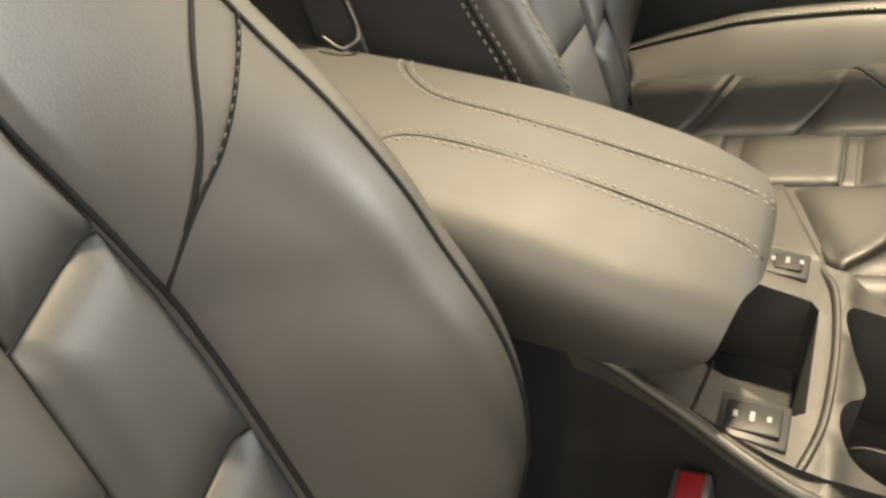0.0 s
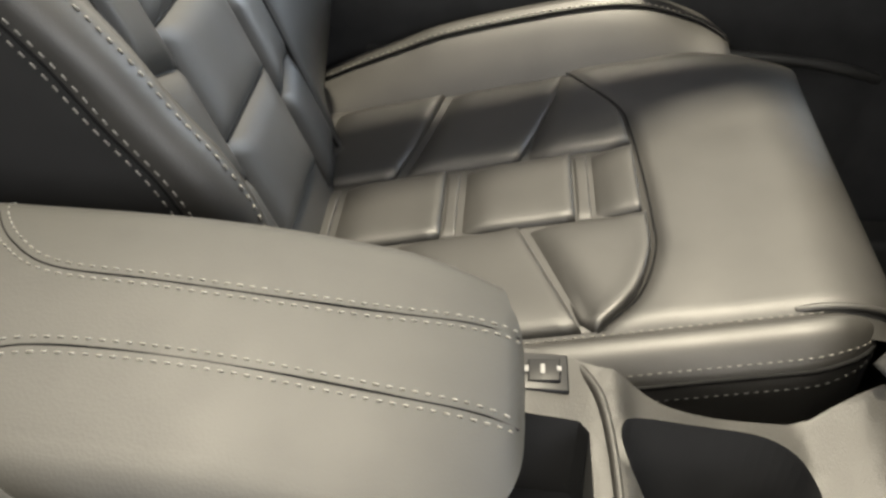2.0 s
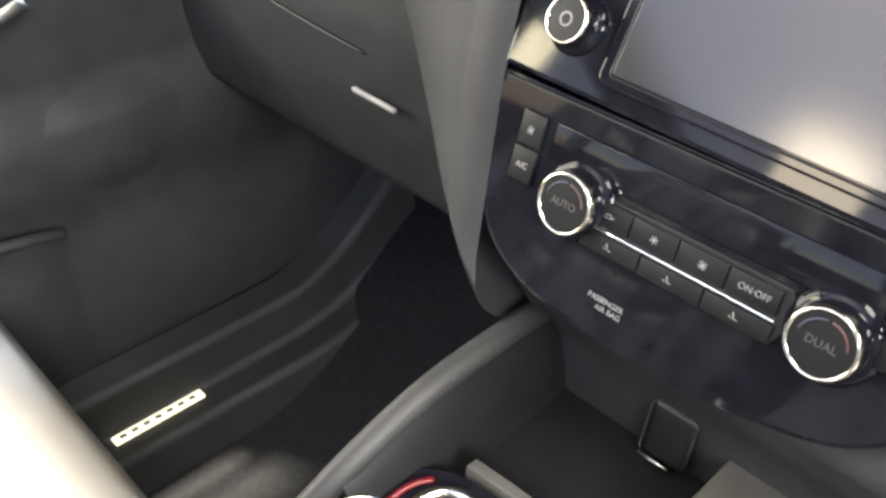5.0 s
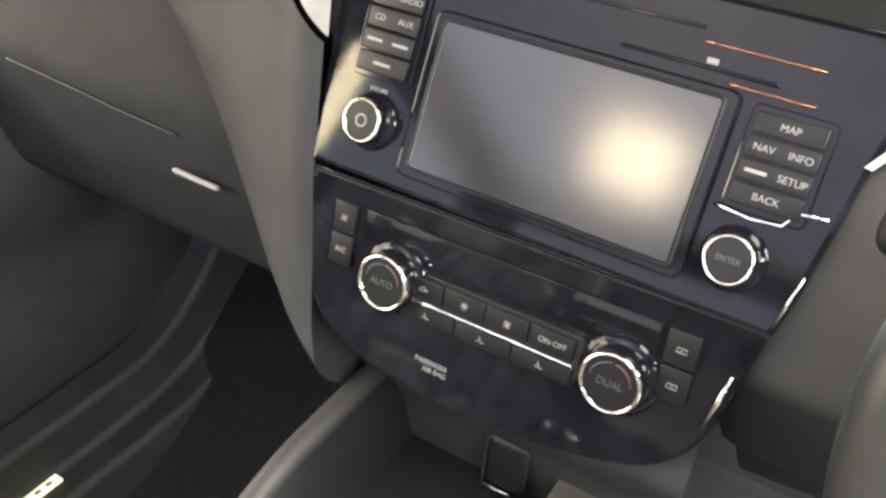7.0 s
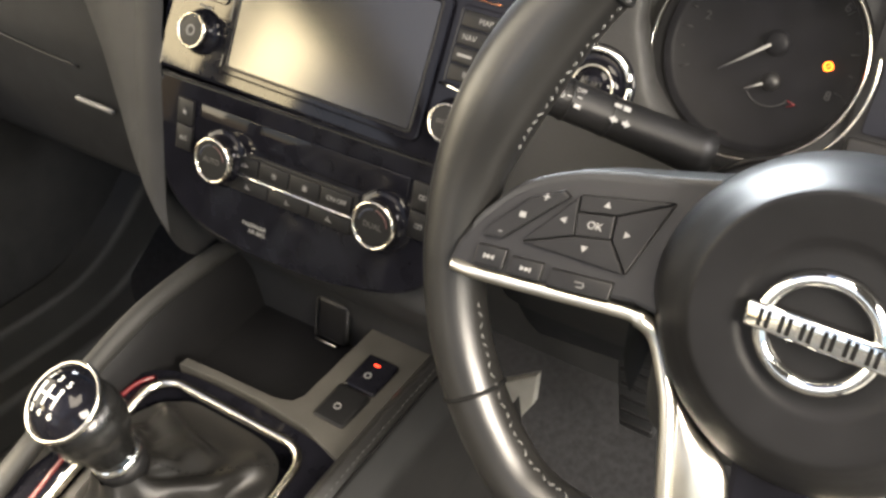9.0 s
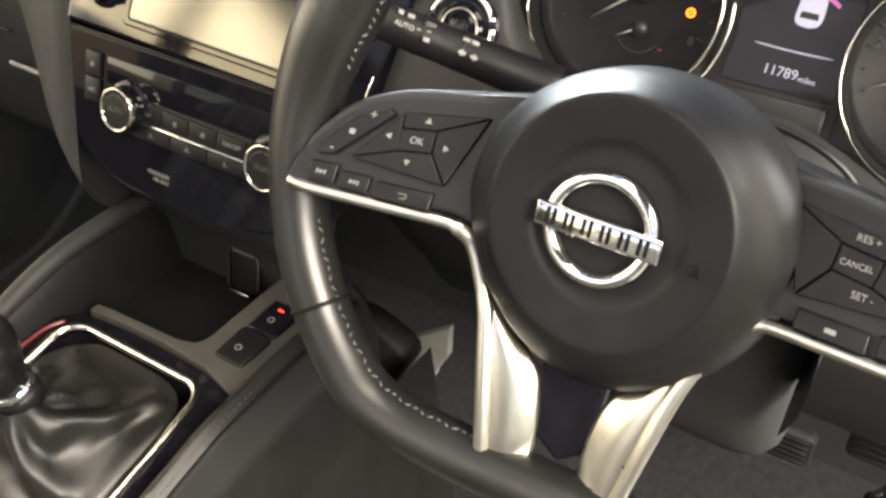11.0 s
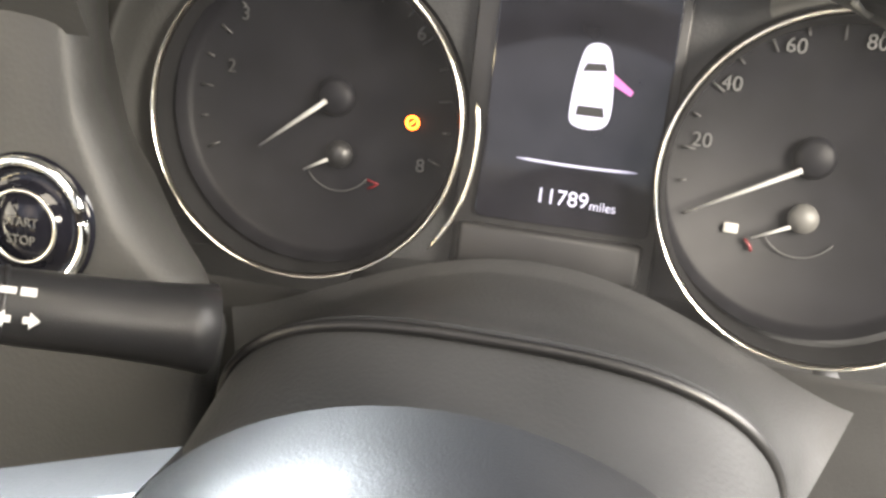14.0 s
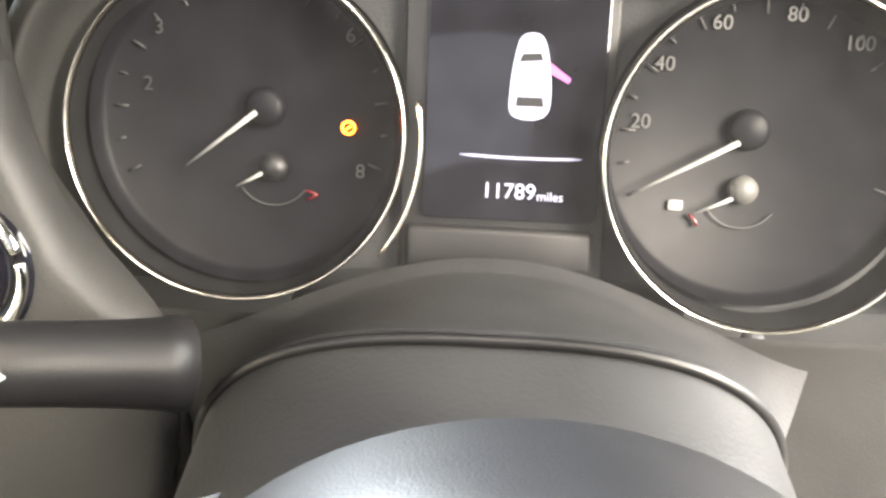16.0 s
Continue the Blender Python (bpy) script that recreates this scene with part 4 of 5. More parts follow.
# ---- dashboard ----
dash = thing("dashboard", (0, 0.35, FLOOR), "black grained plastic dashboard with grey flanks round the centre stack", "dashboard")
SU = Vector((0, 0.3, 1)).normalized()
SN = Vector((0, -1, 0.3)).normalized()


def frame_of(origin, right, up, normal):
    m = Matrix.Identity(4)
    for i in range(3):
        m[i][0], m[i][1], m[i][2], m[i][3] = right[i], up[i], normal[i], origin[i]
    return m


X = Vector((1, 0, 0))
ST = frame_of((0, 0.153, 0.628), X, SU, SN)
SC = ST @ pose(0, 0, 0, -10, 0, -1.2)  # the screen unit leans further back than the climate panel


def dash_face(k, z):
    """The dash beside the centre stack: a strip along the stack, a soft ridge, then the face that runs back to the glovebox."""
    y0 = 0.153 + 0.3 * (z - 0.628)
    edge = between([(0.30, -0.108), (0.44, -0.123), (0.50, -0.140), (0.60, -0.154), (0.82, -0.166)], z)
    end = between([(0.30, -0.16), (0.40, -0.20), (0.48, -0.27), (0.56, -0.36), (0.64, -0.43), (0.82, -0.46)], z)
    if k < 0.25:
        t = k / 0.25
        return Vector((edge - 0.034 * t, y0 - 0.004 * math.sin(math.pi * t) + 0.003 * t, z))
    t = (k - 0.25) / 0.75
    return Vector((edge - 0.034 + (end - edge + 0.034) * t, y0 + 0.003 + (0.272 - y0 - 0.003) * t ** 1.4, z))


def trim_line(k):
    """The height at which the grained face meets the silver trim."""
    return min(0.80, 0.684 + 0.75 * max(0.0, -0.16 - dash_face(k, 0.69).x))


def foot_line(k):
    """The lower edge of the face, which sweeps up from the stack's foot towards the glovebox."""
    return between([(-0.40, 0.615), (-0.32, 0.602), (-0.26, 0.585), (-0.215, 0.554), (-0.16, 0.506), (-0.125, 0.455)], dash_face(k, 0.52).x)


part("left_flank", sheet(lambda u, v: dash_face(u, foot_line(u) + (trim_line(u) - foot_line(u)) * v), 60, 48), DARK, dash)
part("flank_underside", sheet(lambda u, v: dash_face(u, foot_line(u)) + Vector((0.012 * v, 0.004 * v + 0.13 * v * v, -0.012 * math.sin(math.pi * v) - 0.06 * v)), 60, 14), DARK, dash)
part("passenger_trim", sheet(lambda u, v: dash_face(u, trim_line(u) + 0.002 + (0.822 - trim_line(u)) * v) + Vector((0, 0.004, 0)), 60, 10), GREY_TRIM, dash, "pale silver-grey dash trim")
part("glovebox", sheet(lambda u, v: (-0.78 + 0.54 * u, between([(0, 0.40), (0.18, 0.315), (0.28, 0.292), (0.45, 0.278), (0.7, 0.266), (1, 0.275)], v), between([(0, 0.345), (0.18, 0.335), (0.28, 0.350), (0.45, 0.42), (0.7, 0.52), (1, 0.68)], v)), 30, 40), DARK, dash)
part("glovebox_edge", tube(smooth_line([(-0.68, 0.265, 0.509), (-0.58, 0.265, 0.503), (-0.50, 0.265, 0.497), (-0.43, 0.266, 0.493)], 6), 0.0014, 6), DASH, dash)
part("glovebox_latch", tube(smooth_line([(-0.447, 0.266, 0.452), (-0.412, 0.264, 0.453), (-0.380, 0.262, 0.454)], 6), [0.001] + [0.0030] * 11 + [0.001], 8), GREY_TRIM, dash)
part("top_pad", sheet(lambda u, v: (-0.80 + 0.96 * u, 0.205 + 0.42 * v + 0.03 * (1 - v) * (1 - step(0.4, 0.7, u)), 0.800 + 0.04 * math.sin(v * 2.0) - 0.03 * (1 - step(0, 0.08, v))), 40, 20), DASH, dash)
part("stack_hood", sheet(lambda u, v: (SC @ Vector((-0.185 + 0.40 * u, 0.132, -0.004))).lerp(Vector((-0.185 + 0.40 * u, 0.215, 0.806)), v) + Vector((0, -0.006 * math.sin(math.pi * v), 0.004 * math.sin(math.pi * v))), 30, 8), DASH, dash)
part("driver_top_pad", sheet(lambda u, v: (0.16 + 0.64 * u, 0.262 + 0.36 * v, 0.800 + 0.05 * math.sin(math.pi * min(1, u * 1.5)) + 0.03 * v), 30, 14), DASH, dash)
part("far_trim", sheet(lambda u, v: (-0.78 + 0.36 * u, 0.272 + 0.006 * v, 0.682 + 0.14 * v), 12, 8), GREY_TRIM, dash, "pale silver-grey dash trim")
part("driver_knee_panel", sheet(lambda u, v: (0.12 + 0.68 * u, 0.215 + 0.10 * (1 - v) ** 2 + 0.02 * math.sin(3 * u), 0.34 + 0.235 * v), 24, 16), DARK, dash)
DP = smooth_line([(0.110, 0.192, 0), (0.125, 0.188, 0), (0.155, 0.186, 0), (0.215, 0.186, 0), (0.229, 0.192, 0), (0.226, 0.210, 0), (0.210, 0.235, 0), (0.194, 0.262, 0)], 5)
PANEL_EDGE = [(0.42, 0.235), (0.60, 0.262), (0.640, 0.268), (0.657, 0.258), (0.670, 0.240), (0.681, 0.229), (0.714, 0.2135), (0.757, 0.207), (0.82, 0.204)]


def driver_panel(u, v):
    z = 0.42 + 0.40 * v
    p = DP[round(u * (len(DP) - 1))]
    x = p.x if p.x < 0.150 else 0.150 + (p.x - 0.150) * (between(PANEL_EDGE, z) - 0.150) / 0.079
    return Vector((x, p.y + 0.4 * (z - 0.677) + 1.1 * max(0.0, 0.575 - z), z))


part("driver_panel", sheet(driver_panel, len(DP) - 1, 60), DASH, dash)
part("lower_tunnel", sheet(lambda u, v: (-0.122 + 0.242 * u, between([(0, 0.140), (0.2, 0.128), (0.4, 0.146), (0.55, 0.164), (0.65, 0.170), (1, 0.176)], v), 0.525 - 0.163 * v), 20, 24), DARK, dash)

stack = thing("centre_stack", (0, 0.16, 0.45), "gloss black centre stack with screen, knobs and climate panel", "car console panel")
lower = [(p.x, p.y) for p in smooth_line([(-0.1545, -0.0185, 0), (-0.152, -0.07, 0), (-0.142, -0.108, 0), (-0.115, -0.130, 0), (-0.07, -0.140, 0), (0.02, -0.138, 0), (0.09, -0.124, 0), (0.122, -0.095, 0), (0.132, -0.055, 0), (0.1405, -0.0185, 0)], 5)]
upper = [(-0.166, 0.135), (-0.162, 0.09), (-0.158, 0.03), (-0.1545, -0.0175), (0.1405, -0.0175), (0.146, 0.005), (0.157, 0.08), (0.168, 0.135)]
part("fascia", prism(ST, lower, -0.03, 0.0, 0.003), GLOSS, stack, smooth=False)
part("upper_fascia", prism(SC, upper, -0.03, 0.0, 0.003), GLOSS, stack, smooth=False)


def up(x, y, z):
    """A point of the upper unit."""
    return SC @ Vector((x + (-0.0068 + (x - 0.008) * 0.034) * y / 0.089, y * 0.985, z))


part("screen_bezel", prism(SC, round_rect(-0.091, 0.0895, -0.007, 0.0925, 0.006), 0, 0.0035, 0.0015), GLOSS, stack, smooth=False)
part("screen", prism(SC, round_rect(-0.0825, 0.081, 0.0, 0.0865, 0.002), 0.0035, 0.0042, 0.0003), SCREEN, stack, "switched-off matt screen", smooth=False)
part("screen_edge", tube([SC @ Vector((x, y, 0.0036)) for x, y in round_rect(-0.084, 0.0825, -0.0015, 0.088, 0.003)], 0.0008, 6, True), SOFT_BLACK, stack)
part("slot", box(SC, 0.020, 0.104, 0.0985, 0.1005, 0, 0.0022, 0.0008), GLOSS, stack)
part("slot_lip", tube([up(x, 0.1132, 0.0008) for x in np.linspace(0.068, 0.126, 8)], 0.00045, 6), COPPER, stack, "thin copper-toned slot edge")
part("slot_lip", tube([up(x, 0.0958, 0.0012) for x in np.linspace(0.085, 0.126, 8)], 0.00045, 6), COPPER, stack, "thin copper-toned slot edge")
part("card_mark", box(SC, 0.066, 0.072, 0.1015, 0.1045, 0, 0.0006, 0.0002), PRINT, stack, smooth=False)
part("side_plate", prism(SC, [(0.1525, 0.074), (0.1640, 0.091), (0.1760, 0.119), (0.1790, 0.121), (0.1690, 0.090), (0.1570, 0.073)], 0.0005, 0.0030, 0.0008), BEZEL, stack, "silver corner trim", smooth=False)
part("slot", box(SC, -0.02, 0.06, 0.117, 0.119, 0, 0.0012, 0.0004), GLOSS, stack)
part("eject_button", box(SC, -0.101, -0.084, 0.102, 0.109, 0, 0.003, 0.001), BUTTON, stack)
for name, x0, x1, ys, rows in (("left_keys", -0.137, -0.100, (0.045, 0.098), (("A", "RADIO"), ("CD", "AUX"), ("<<", ">>"), ("bar",))),
                               ("right_keys", 0.0985, 0.1345, (0.040, 0.087), (("MAP",), ("NAV", "INFO"), ("*", "SETUP"), ("BACK",)))):
    part("key_frame", prism(SC, round_rect(x0 - 0.003, x1 + 0.003, ys[0] - 0.003, ys[1] + 0.003, 0.004), 0, 0.0016, 0.0008), GLOSS, stack, smooth=False)
    h = (ys[1] - ys[0]) / 4
    for r, row in enumerate(rows):
        y1 = ys[1] - r * h
        w = (x1 - x0) / len(row)
        k = part("key", box(SC, x0 + 0.0004, x1 - 0.0004, y1 - h + 0.0006, y1 - 0.0006, 0.001, 0.0042, 0.0008), BUTTON, stack)
        for c, body in enumerate(row):
            kx = x0 + (c + 0.5) * w
            if body in ("A", "bar", "*", "<<", ">>"):
                part("key_mark", box(SC @ Matrix.Translation((kx, y1 - h / 2, 0.0042)), -min(w * 0.3, 0.006), min(w * 0.3, 0.006), -0.0009, 0.0009, 0, 0.0003, 0), PRINT, k, smooth=False)
            else:
                words(body, 0.0052, SC @ Matrix.Translation((kx, y1 - h / 2, 0.0043)), PRINT, k)
part("key_rail", tube([up(*p) for p in ((0.0946, 0.0373, 0.001), (0.1132, 0.0354, 0.001), (0.1285, 0.0368, 0.001), (0.1340, 0.0453, 0.001), (0.1480, 0.0465, 0.001))], 0.0010, 6), CHROME, stack)
part("groove", box(ST, -0.152, 0.140, -0.0215, -0.0200, -0.001, 0.0006, 0), SOFT_BLACK, stack, smooth=False)
part("ledge", tube([ST @ Vector((x, -0.0185, 0.0006)) for x in np.linspace(-0.152, 0.140, 20)], 0.0012, 6), GLOSS, stack)


def glyph(kind, m, key):
    """A small printed sign on a key, lying in the plane of m."""
    lines = {"car": [[(-0.0032, -0.0008), (-0.0020, 0.0010), (0.0008, 0.0014), (0.0018, -0.0008), (-0.0032, -0.0008)], [(0.0010, 0.0001), (0.0034, 0.0001)]],
             "flake": [[(0.0026 * math.cos(a), 0.0026 * math.sin(a)), (-0.0026 * math.cos(a), -0.0026 * math.sin(a))] for a in (0.3, 1.35, 2.4)],
             "fan": [[(0, 0), (0.0024 * math.cos(a), 0.0024 * math.sin(a)), (0.0026 * math.cos(a + 0.7), 0.0026 * math.sin(a + 0.7)), (0, 0)] for a in (0.2, 1.77, 3.34, 4.91)],
             "seat": [[(-0.0014, 0.0020), (-0.0004, -0.0012), (0.0020, -0.0014)], [(-0.0030, -0.0006), (-0.0018, -0.0016)]],
             "screen": [[(-0.0030, -0.0012), (-0.0026, 0.0014), (0.0026, 0.0014), (0.0030, -0.0012), (-0.0030, -0.0012)], [(0, -0.0018), (0, 0.0006)]]}[kind]
    bm = bmesh.new()
    for pts in lines:
        tube([m @ Vector((x, y, 0.0002)) for x, y in pts], 0.00036, 5, bm=bm)
    part(kind + "_mark", bm, PRINT, key)


def dial_knob(name, x, y, r, high, body, label, ST=ST):
    k = part(name, lathe(ST, x, y, [(r * 1.32, 0), (r * 1.30, 0.002), (r * 1.08, 0.003), (r * 1.0, 0.0035), (r * 0.99, high * 0.8), (r * 0.93, high * 0.95)], 40), GLOSS, stack, label)
    part("knob_ring", lathe(ST, x, y, [(r * 0.99, high * 0.66), (r * 1.0, high * 0.74), (r * 0.995, high * 0.92), (r * 0.95, high), (r * 0.89, high), (r * 0.86, high * 0.93)], 40), BEZEL, k, "knurled chrome ring")
    part("knob_face", lathe(ST, x, y, [(r * 0.85, high * 0.93), (r * 0.5, high * 0.95), (0, high * 0.96)], 32), BUTTON, k)
    if r > 0.017:
        for name, a0, a1, mat in (("cool_arc", 95, 170, BLUE_MARK), ("warm_arc", 10, 85, RED_MARK)):
            part(name, tube([ST @ Vector((x + r * 0.66 * math.cos(radians(a)), y + r * 0.66 * math.sin(radians(a)), high * 0.95)) for a in np.linspace(a0, a1, 12)], 0.0007, 5), mat, k)
    if body:
        words(body, r * 0.33, ST @ Matrix.Translation((x, y, high * 0.97)), DIM, k)
    else:
        part("power_mark", lathe(ST, x, y, [(r * 0.22, high * 0.96), (r * 0.30, high * 0.96), (r * 0.30, high * 0.99), (r * 0.22, high * 0.99), (r * 0.22, high * 0.96)], 20), PRINT, k)
    return k


dial_knob("volume_knob", -0.1165, 0.0175, 0.0135, 0.014, "", "small round volume knob with chrome ring", SC)
dial_knob("enter_knob", 0.1110, 0.0135, 0.0130, 0.013, "ENTER", "round selector knob with chrome ring", SC)
dial_knob("left_climate_knob", -0.0810, -0.0705, 0.0182, 0.016, "AUTO", "large climate knob with chrome ring")
dial_knob("right_climate_knob", 0.0715, -0.0725, 0.0182, 0.016, "DUAL", "large climate knob with chrome ring")
words("VOLUME", 0.0035, SC @ Matrix.Translation((-0.118, 0.0365, 0.0008)), PRINT, stack)
part("climate_display", box(ST, -0.108, 0.088, -0.056, -0.034, 0, 0.0016, 0.0008), GLOSS, stack)
part("climate_panel", prism(ST, [(-0.080, -0.060), (0.048, -0.060), (0.052, -0.078), (0.046, -0.092), (-0.078, -0.092), (-0.084, -0.078)], 0, 0.0014, 0.0006), SOFT_BLACK, stack, smooth=False)
for k in range(4):
    b = part("climate_key", box(ST, -0.073 + k * 0.0295, -0.073 + k * 0.0295 + 0.0285, -0.0765, -0.0625, 0.001, 0.0032, 0.0008), BUTTON, stack)
    if k == 3:
        words("ON\u00b7OFF", 0.0050, ST @ Matrix.Translation((-0.058 + k * 0.0295, -0.0695, 0.0033)), PRINT, b)
    else:
        glyph(("car", "flake", "fan")[k], ST @ Matrix.Translation((-0.058 + k * 0.0295, -0.0695, 0.0032)), b)
for k in range(3):
    b = part("climate_key", box(ST, -0.072 + k * 0.0395, -0.072 + k * 0.0395 + 0.0385, -0.0915, -0.0805, 0.001, 0.0030, 0.0008), BUTTON, stack)
    glyph("seat", ST @ Matrix.Translation((-0.053 + k * 0.0395, -0.086, 0.0030)), b)
part("climate_bar", box(ST, -0.074, 0.045, -0.0792, -0.0775, 0.001, 0.0040, 0.0006), CHROME, stack, "thin bright chrome bar")
for x0, x1, marks in ((-0.132, -0.115, ("fan", "A/C")), (0.092, 0.110, ("screen", "screen"))):
    for r, mark in enumerate(marks):
        y1 = -0.034 - r * 0.0215
        b = part("climate_key", box(ST, x0, x1, y1 - 0.0205, y1, 0, 0.0028, 0.0010), BUTTON, stack)
        if mark == "A/C":
            words("A/C", 0.0052, ST @ Matrix.Translation(((x0 + x1) / 2, y1 - 0.0105, 0.0029)), PRINT, b)
        else:
            glyph("fan" if mark == "fan" else "screen", ST @ Matrix.Translation(((x0 + x1) / 2, y1 - 0.0105, 0.0028)), b)
words("PASSENGER", 0.0046, ST @ Matrix.Translation((-0.045, -0.1165, 0.0008)), PRINT, stack)
words("AIR BAG", 0.0046, ST @ Matrix.Translation((-0.042, -0.1215, 0.0008)), PRINT, stack)
part("side_rail", tube([ST @ Vector(p) for p in ((0.1465, 0.014, 0.002), (0.1395, -0.016, 0.002))], [0.0006, 0.0012], 8), BEZEL, stack)
part("side_rail", tube([ST @ Vector(p) for p in ((0.1290, -0.048, 0.002), (0.1220, -0.082, 0.002))], [0.0010, 0.0018], 8), BEZEL, stack)

# start button
SB = frame_of((0.196, 0.186, 0.677), X, Vector((0, 0.4, 1)).normalized(), Vector((0, -1, 0.4)).normalized())
start = thing("start_button", (0.196, 0.19, 0.67), "round start stop button with a broken chrome ring", "start button")
part("button_base", lathe(SB, 0, 0, [(0.027, -0.01), (0.0265, 0.001), (0.024, 0.002), (0.0215, 0.0005), (0.0145, 0.0005), (0.0140, 0.003), (0, 0.0036)], 44), GLOSS, start)
for a0, a1 in ((20, 165), (-62, 12)):
    part("chrome_arc", tube([SB @ Vector((0.0235 * math.cos(radians(a)), 0.0235 * math.sin(radians(a)), 0.002)) for a in np.linspace(a0, a1, 30)], 0.0022, 8), CHROME, start, "chrome ring segment")
part("button_ring", lathe(SB, 0, 0, [(0.0128, 0.0034), (0.0138, 0.0036), (0.0136, 0.0046), (0.0126, 0.0044), (0.0128, 0.0034)], 36), SATIN, start)
words("START", 0.0047, SB @ Matrix.Translation((0, 0.0017, 0.0045)), DIM, start)
words("STOP", 0.0047, SB @ Matrix.Translation((0, -0.0050, 0.0045)), DIM, start)


# ---- instrument cluster ----
GU, GN = Vector((0, 0.45, 1)).normalized(), Vector((0, -1, 0.45)).normalized()
GA = frame_of((0.3775, 0.2995, 0.681), X, GU, GN)
cluster = thing("instrument_cluster", (0.3775, 0.30, 0.60), "instrument cluster with two chrome-ringed dials and a lit centre display", "instrument cluster")
part("back_plate", prism(GA, round_rect(-0.21, 0.21, -0.075, 0.10, 0.03), -0.012, -0.004, 0.001), DARK, cluster, smooth=False)
for s, name in ((-1, "rev_counter"), (1, "speedometer")):
    cx = s * 0.1105
    g = part(name, lathe(GA, s * 0.1070, -0.004, [(0.0, 0.0), (0.062, 0.0), (0.0645, 0.003), (0.067, 0.008)], 64), DIAL, cluster, "dark round dial face")
    rs, cy = (0.985, -0.0070) if s < 0 else (1.0, -0.009)
    part("chrome_bezel", lathe(GA, cx, cy, [(r * rs, h) for r, h in ((0.0686, 0.010), (0.0690, 0.0165), (0.0698, 0.0190), (0.0706, 0.0196), (0.0713, 0.0184), (0.0716, 0.012))], 96), BEZEL, g, "thin chrome ring")
    part("dial_wall", lathe(GA, cx, cy, [(0.0660 * rs, 0.002), (0.0676 * rs, 0.012), (0.0688 * rs, 0.0172)], 72), SOFT_BLACK, g)
    HP = smooth_line([(0.0738, 0.012, 0), (0.0770, 0.0150, 0), (0.0800, 0.0240, 0), (0.0825, 0.0330, 0), (0.0850, 0.0370, 0), (0.0885, 0.0360, 0), (0.0960, 0.030, 0), (0.104, 0.010, 0)], 4)
    part("hood", sheet(lambda u, v: GA @ Vector((cx + s * HP[round(v * (len(HP) - 1))].x * math.cos(radians(-40 + 160 * u)), -0.009 + HP[round(v * (len(HP) - 1))].x * math.sin(radians(-40 + 160 * u)), HP[round(v * (len(HP) - 1))].y - 0.020 * (1 - step(0.0, 0.45, u)))), 60, len(HP) - 1), DASH, cluster, "grained hood round the dial")
    hx, hy = s * 0.1035 + (0.002 if s < 0 else -0.002), 0.003
    part("needle_hub", lathe(GA, hx, hy, [(0.0088, 0.0006), (0.0084, 0.0040), (0.006, 0.0058), (0, 0.0064)], 28), DIAL, g)
    fx, fy = (-0.0975, -0.022) if s < 0 else (0.1015, -0.022)
    part("small_hub", lathe(GA, fx, fy, [(0.0062, 0.001), (0.0058, 0.005), (0, 0.0065)], 24), SOFT_BLACK if s < 0 else DIM, g)
    tip, root = (Vector((-0.1335, -0.0225, 0.006)), Vector((-0.1040, 0.001, 0.0075))) if s < 0 else (Vector((0.0545, -0.0255, 0.006)), Vector((0.0965, -0.002, 0.0075)))
    part("needle", tube([GA @ tip, GA @ tip.lerp(root, 0.5), GA @ root], [0.0004, 0.0009, 0.0013], 6), PRINT, g, "thin white needle")
    tip, root = (Vector((-0.1125, -0.0305, 0.005)), Vector((-0.1015, -0.0245, 0.006))) if s < 0 else (Vector((0.0820, -0.0325, 0.005)), Vector((0.0965, -0.0255, 0.006)))
    part("small_needle", tube([GA @ tip, GA @ root], [0.0004, 0.0009], 6), PRINT, g, "short white needle")
    arc = [GA @ Vector((fx + 0.0165 * math.cos(radians(a)), fy + 0.0165 * math.sin(radians(a)), 0.0015)) for a in np.linspace(215, 325, 20)]
    part("small_scale", tube(arc, 0.0003, 5), FAINT, g)
    mx = [(-0.083, -0.0355), (-0.0785, -0.033), (-0.0835, -0.0315)] if s < 0 else [(0.0800, -0.0335), (0.0830, -0.0365), (0.0835, -0.0385)]
    part("red_mark", tube([GA @ Vector((x, y, 0.0018)) for x, y in mx], 0.0008, 5), RED, g, "red scale mark")
    for k in range(17):
        a = radians(205 - k * 14)
        lng = 0.006 if k % 2 == 0 else 0.0035
        r1 = 0.0585
        part("scale_mark", tube([GA @ Vector((s * 0.107 + r * math.cos(a), -0.002 + r * math.sin(a), 0.0012)) for r in (r1 - lng, r1)], 0.0005, 4), FAINT, g)
for body, x, y in (("20", 0.0565, 0.0044), ("40", 0.0645, 0.0285), ("60", 0.0865, 0.046), ("80", 0.1165, 0.0505), ("100", 0.143, 0.040)):
    words(body, 0.0085, GA @ Matrix.Translation((x, y, 0.0014)), FAINT, cluster)
for body, x, y in (("8", -0.0605, -0.0225), ("2", -0.151, 0.0105), ("3", -0.146, 0.034), ("6", -0.066, 0.034)):
    words(body, 0.0085, GA @ Matrix.Translation((x, y, 0.0014)), GHOST, cluster)
part("warning_lamp", lathe(GA, -0.066, -0.004, [(0.0021, 0.001), (0.0031, 0.001), (0.0031, 0.0016), (0.0021, 0.0016), (0.0021, 0.001)], 24), AMBER, cluster, "lit amber parking brake lamp")
part("warning_sign", box(GA @ Matrix.Translation((-0.066, -0.004, 0)) @ pose(0, 0, 0, 0, 0, 40), -0.0014, 0.0014, -0.0004, 0.0004, 0.001, 0.0016, 0), AMBER, cluster, smooth=False)
part("fuel_mark", box(GA, 0.071, 0.077, -0.032, -0.028, 0.001, 0.0016, 0.0005), GREY_TRIM, cluster)
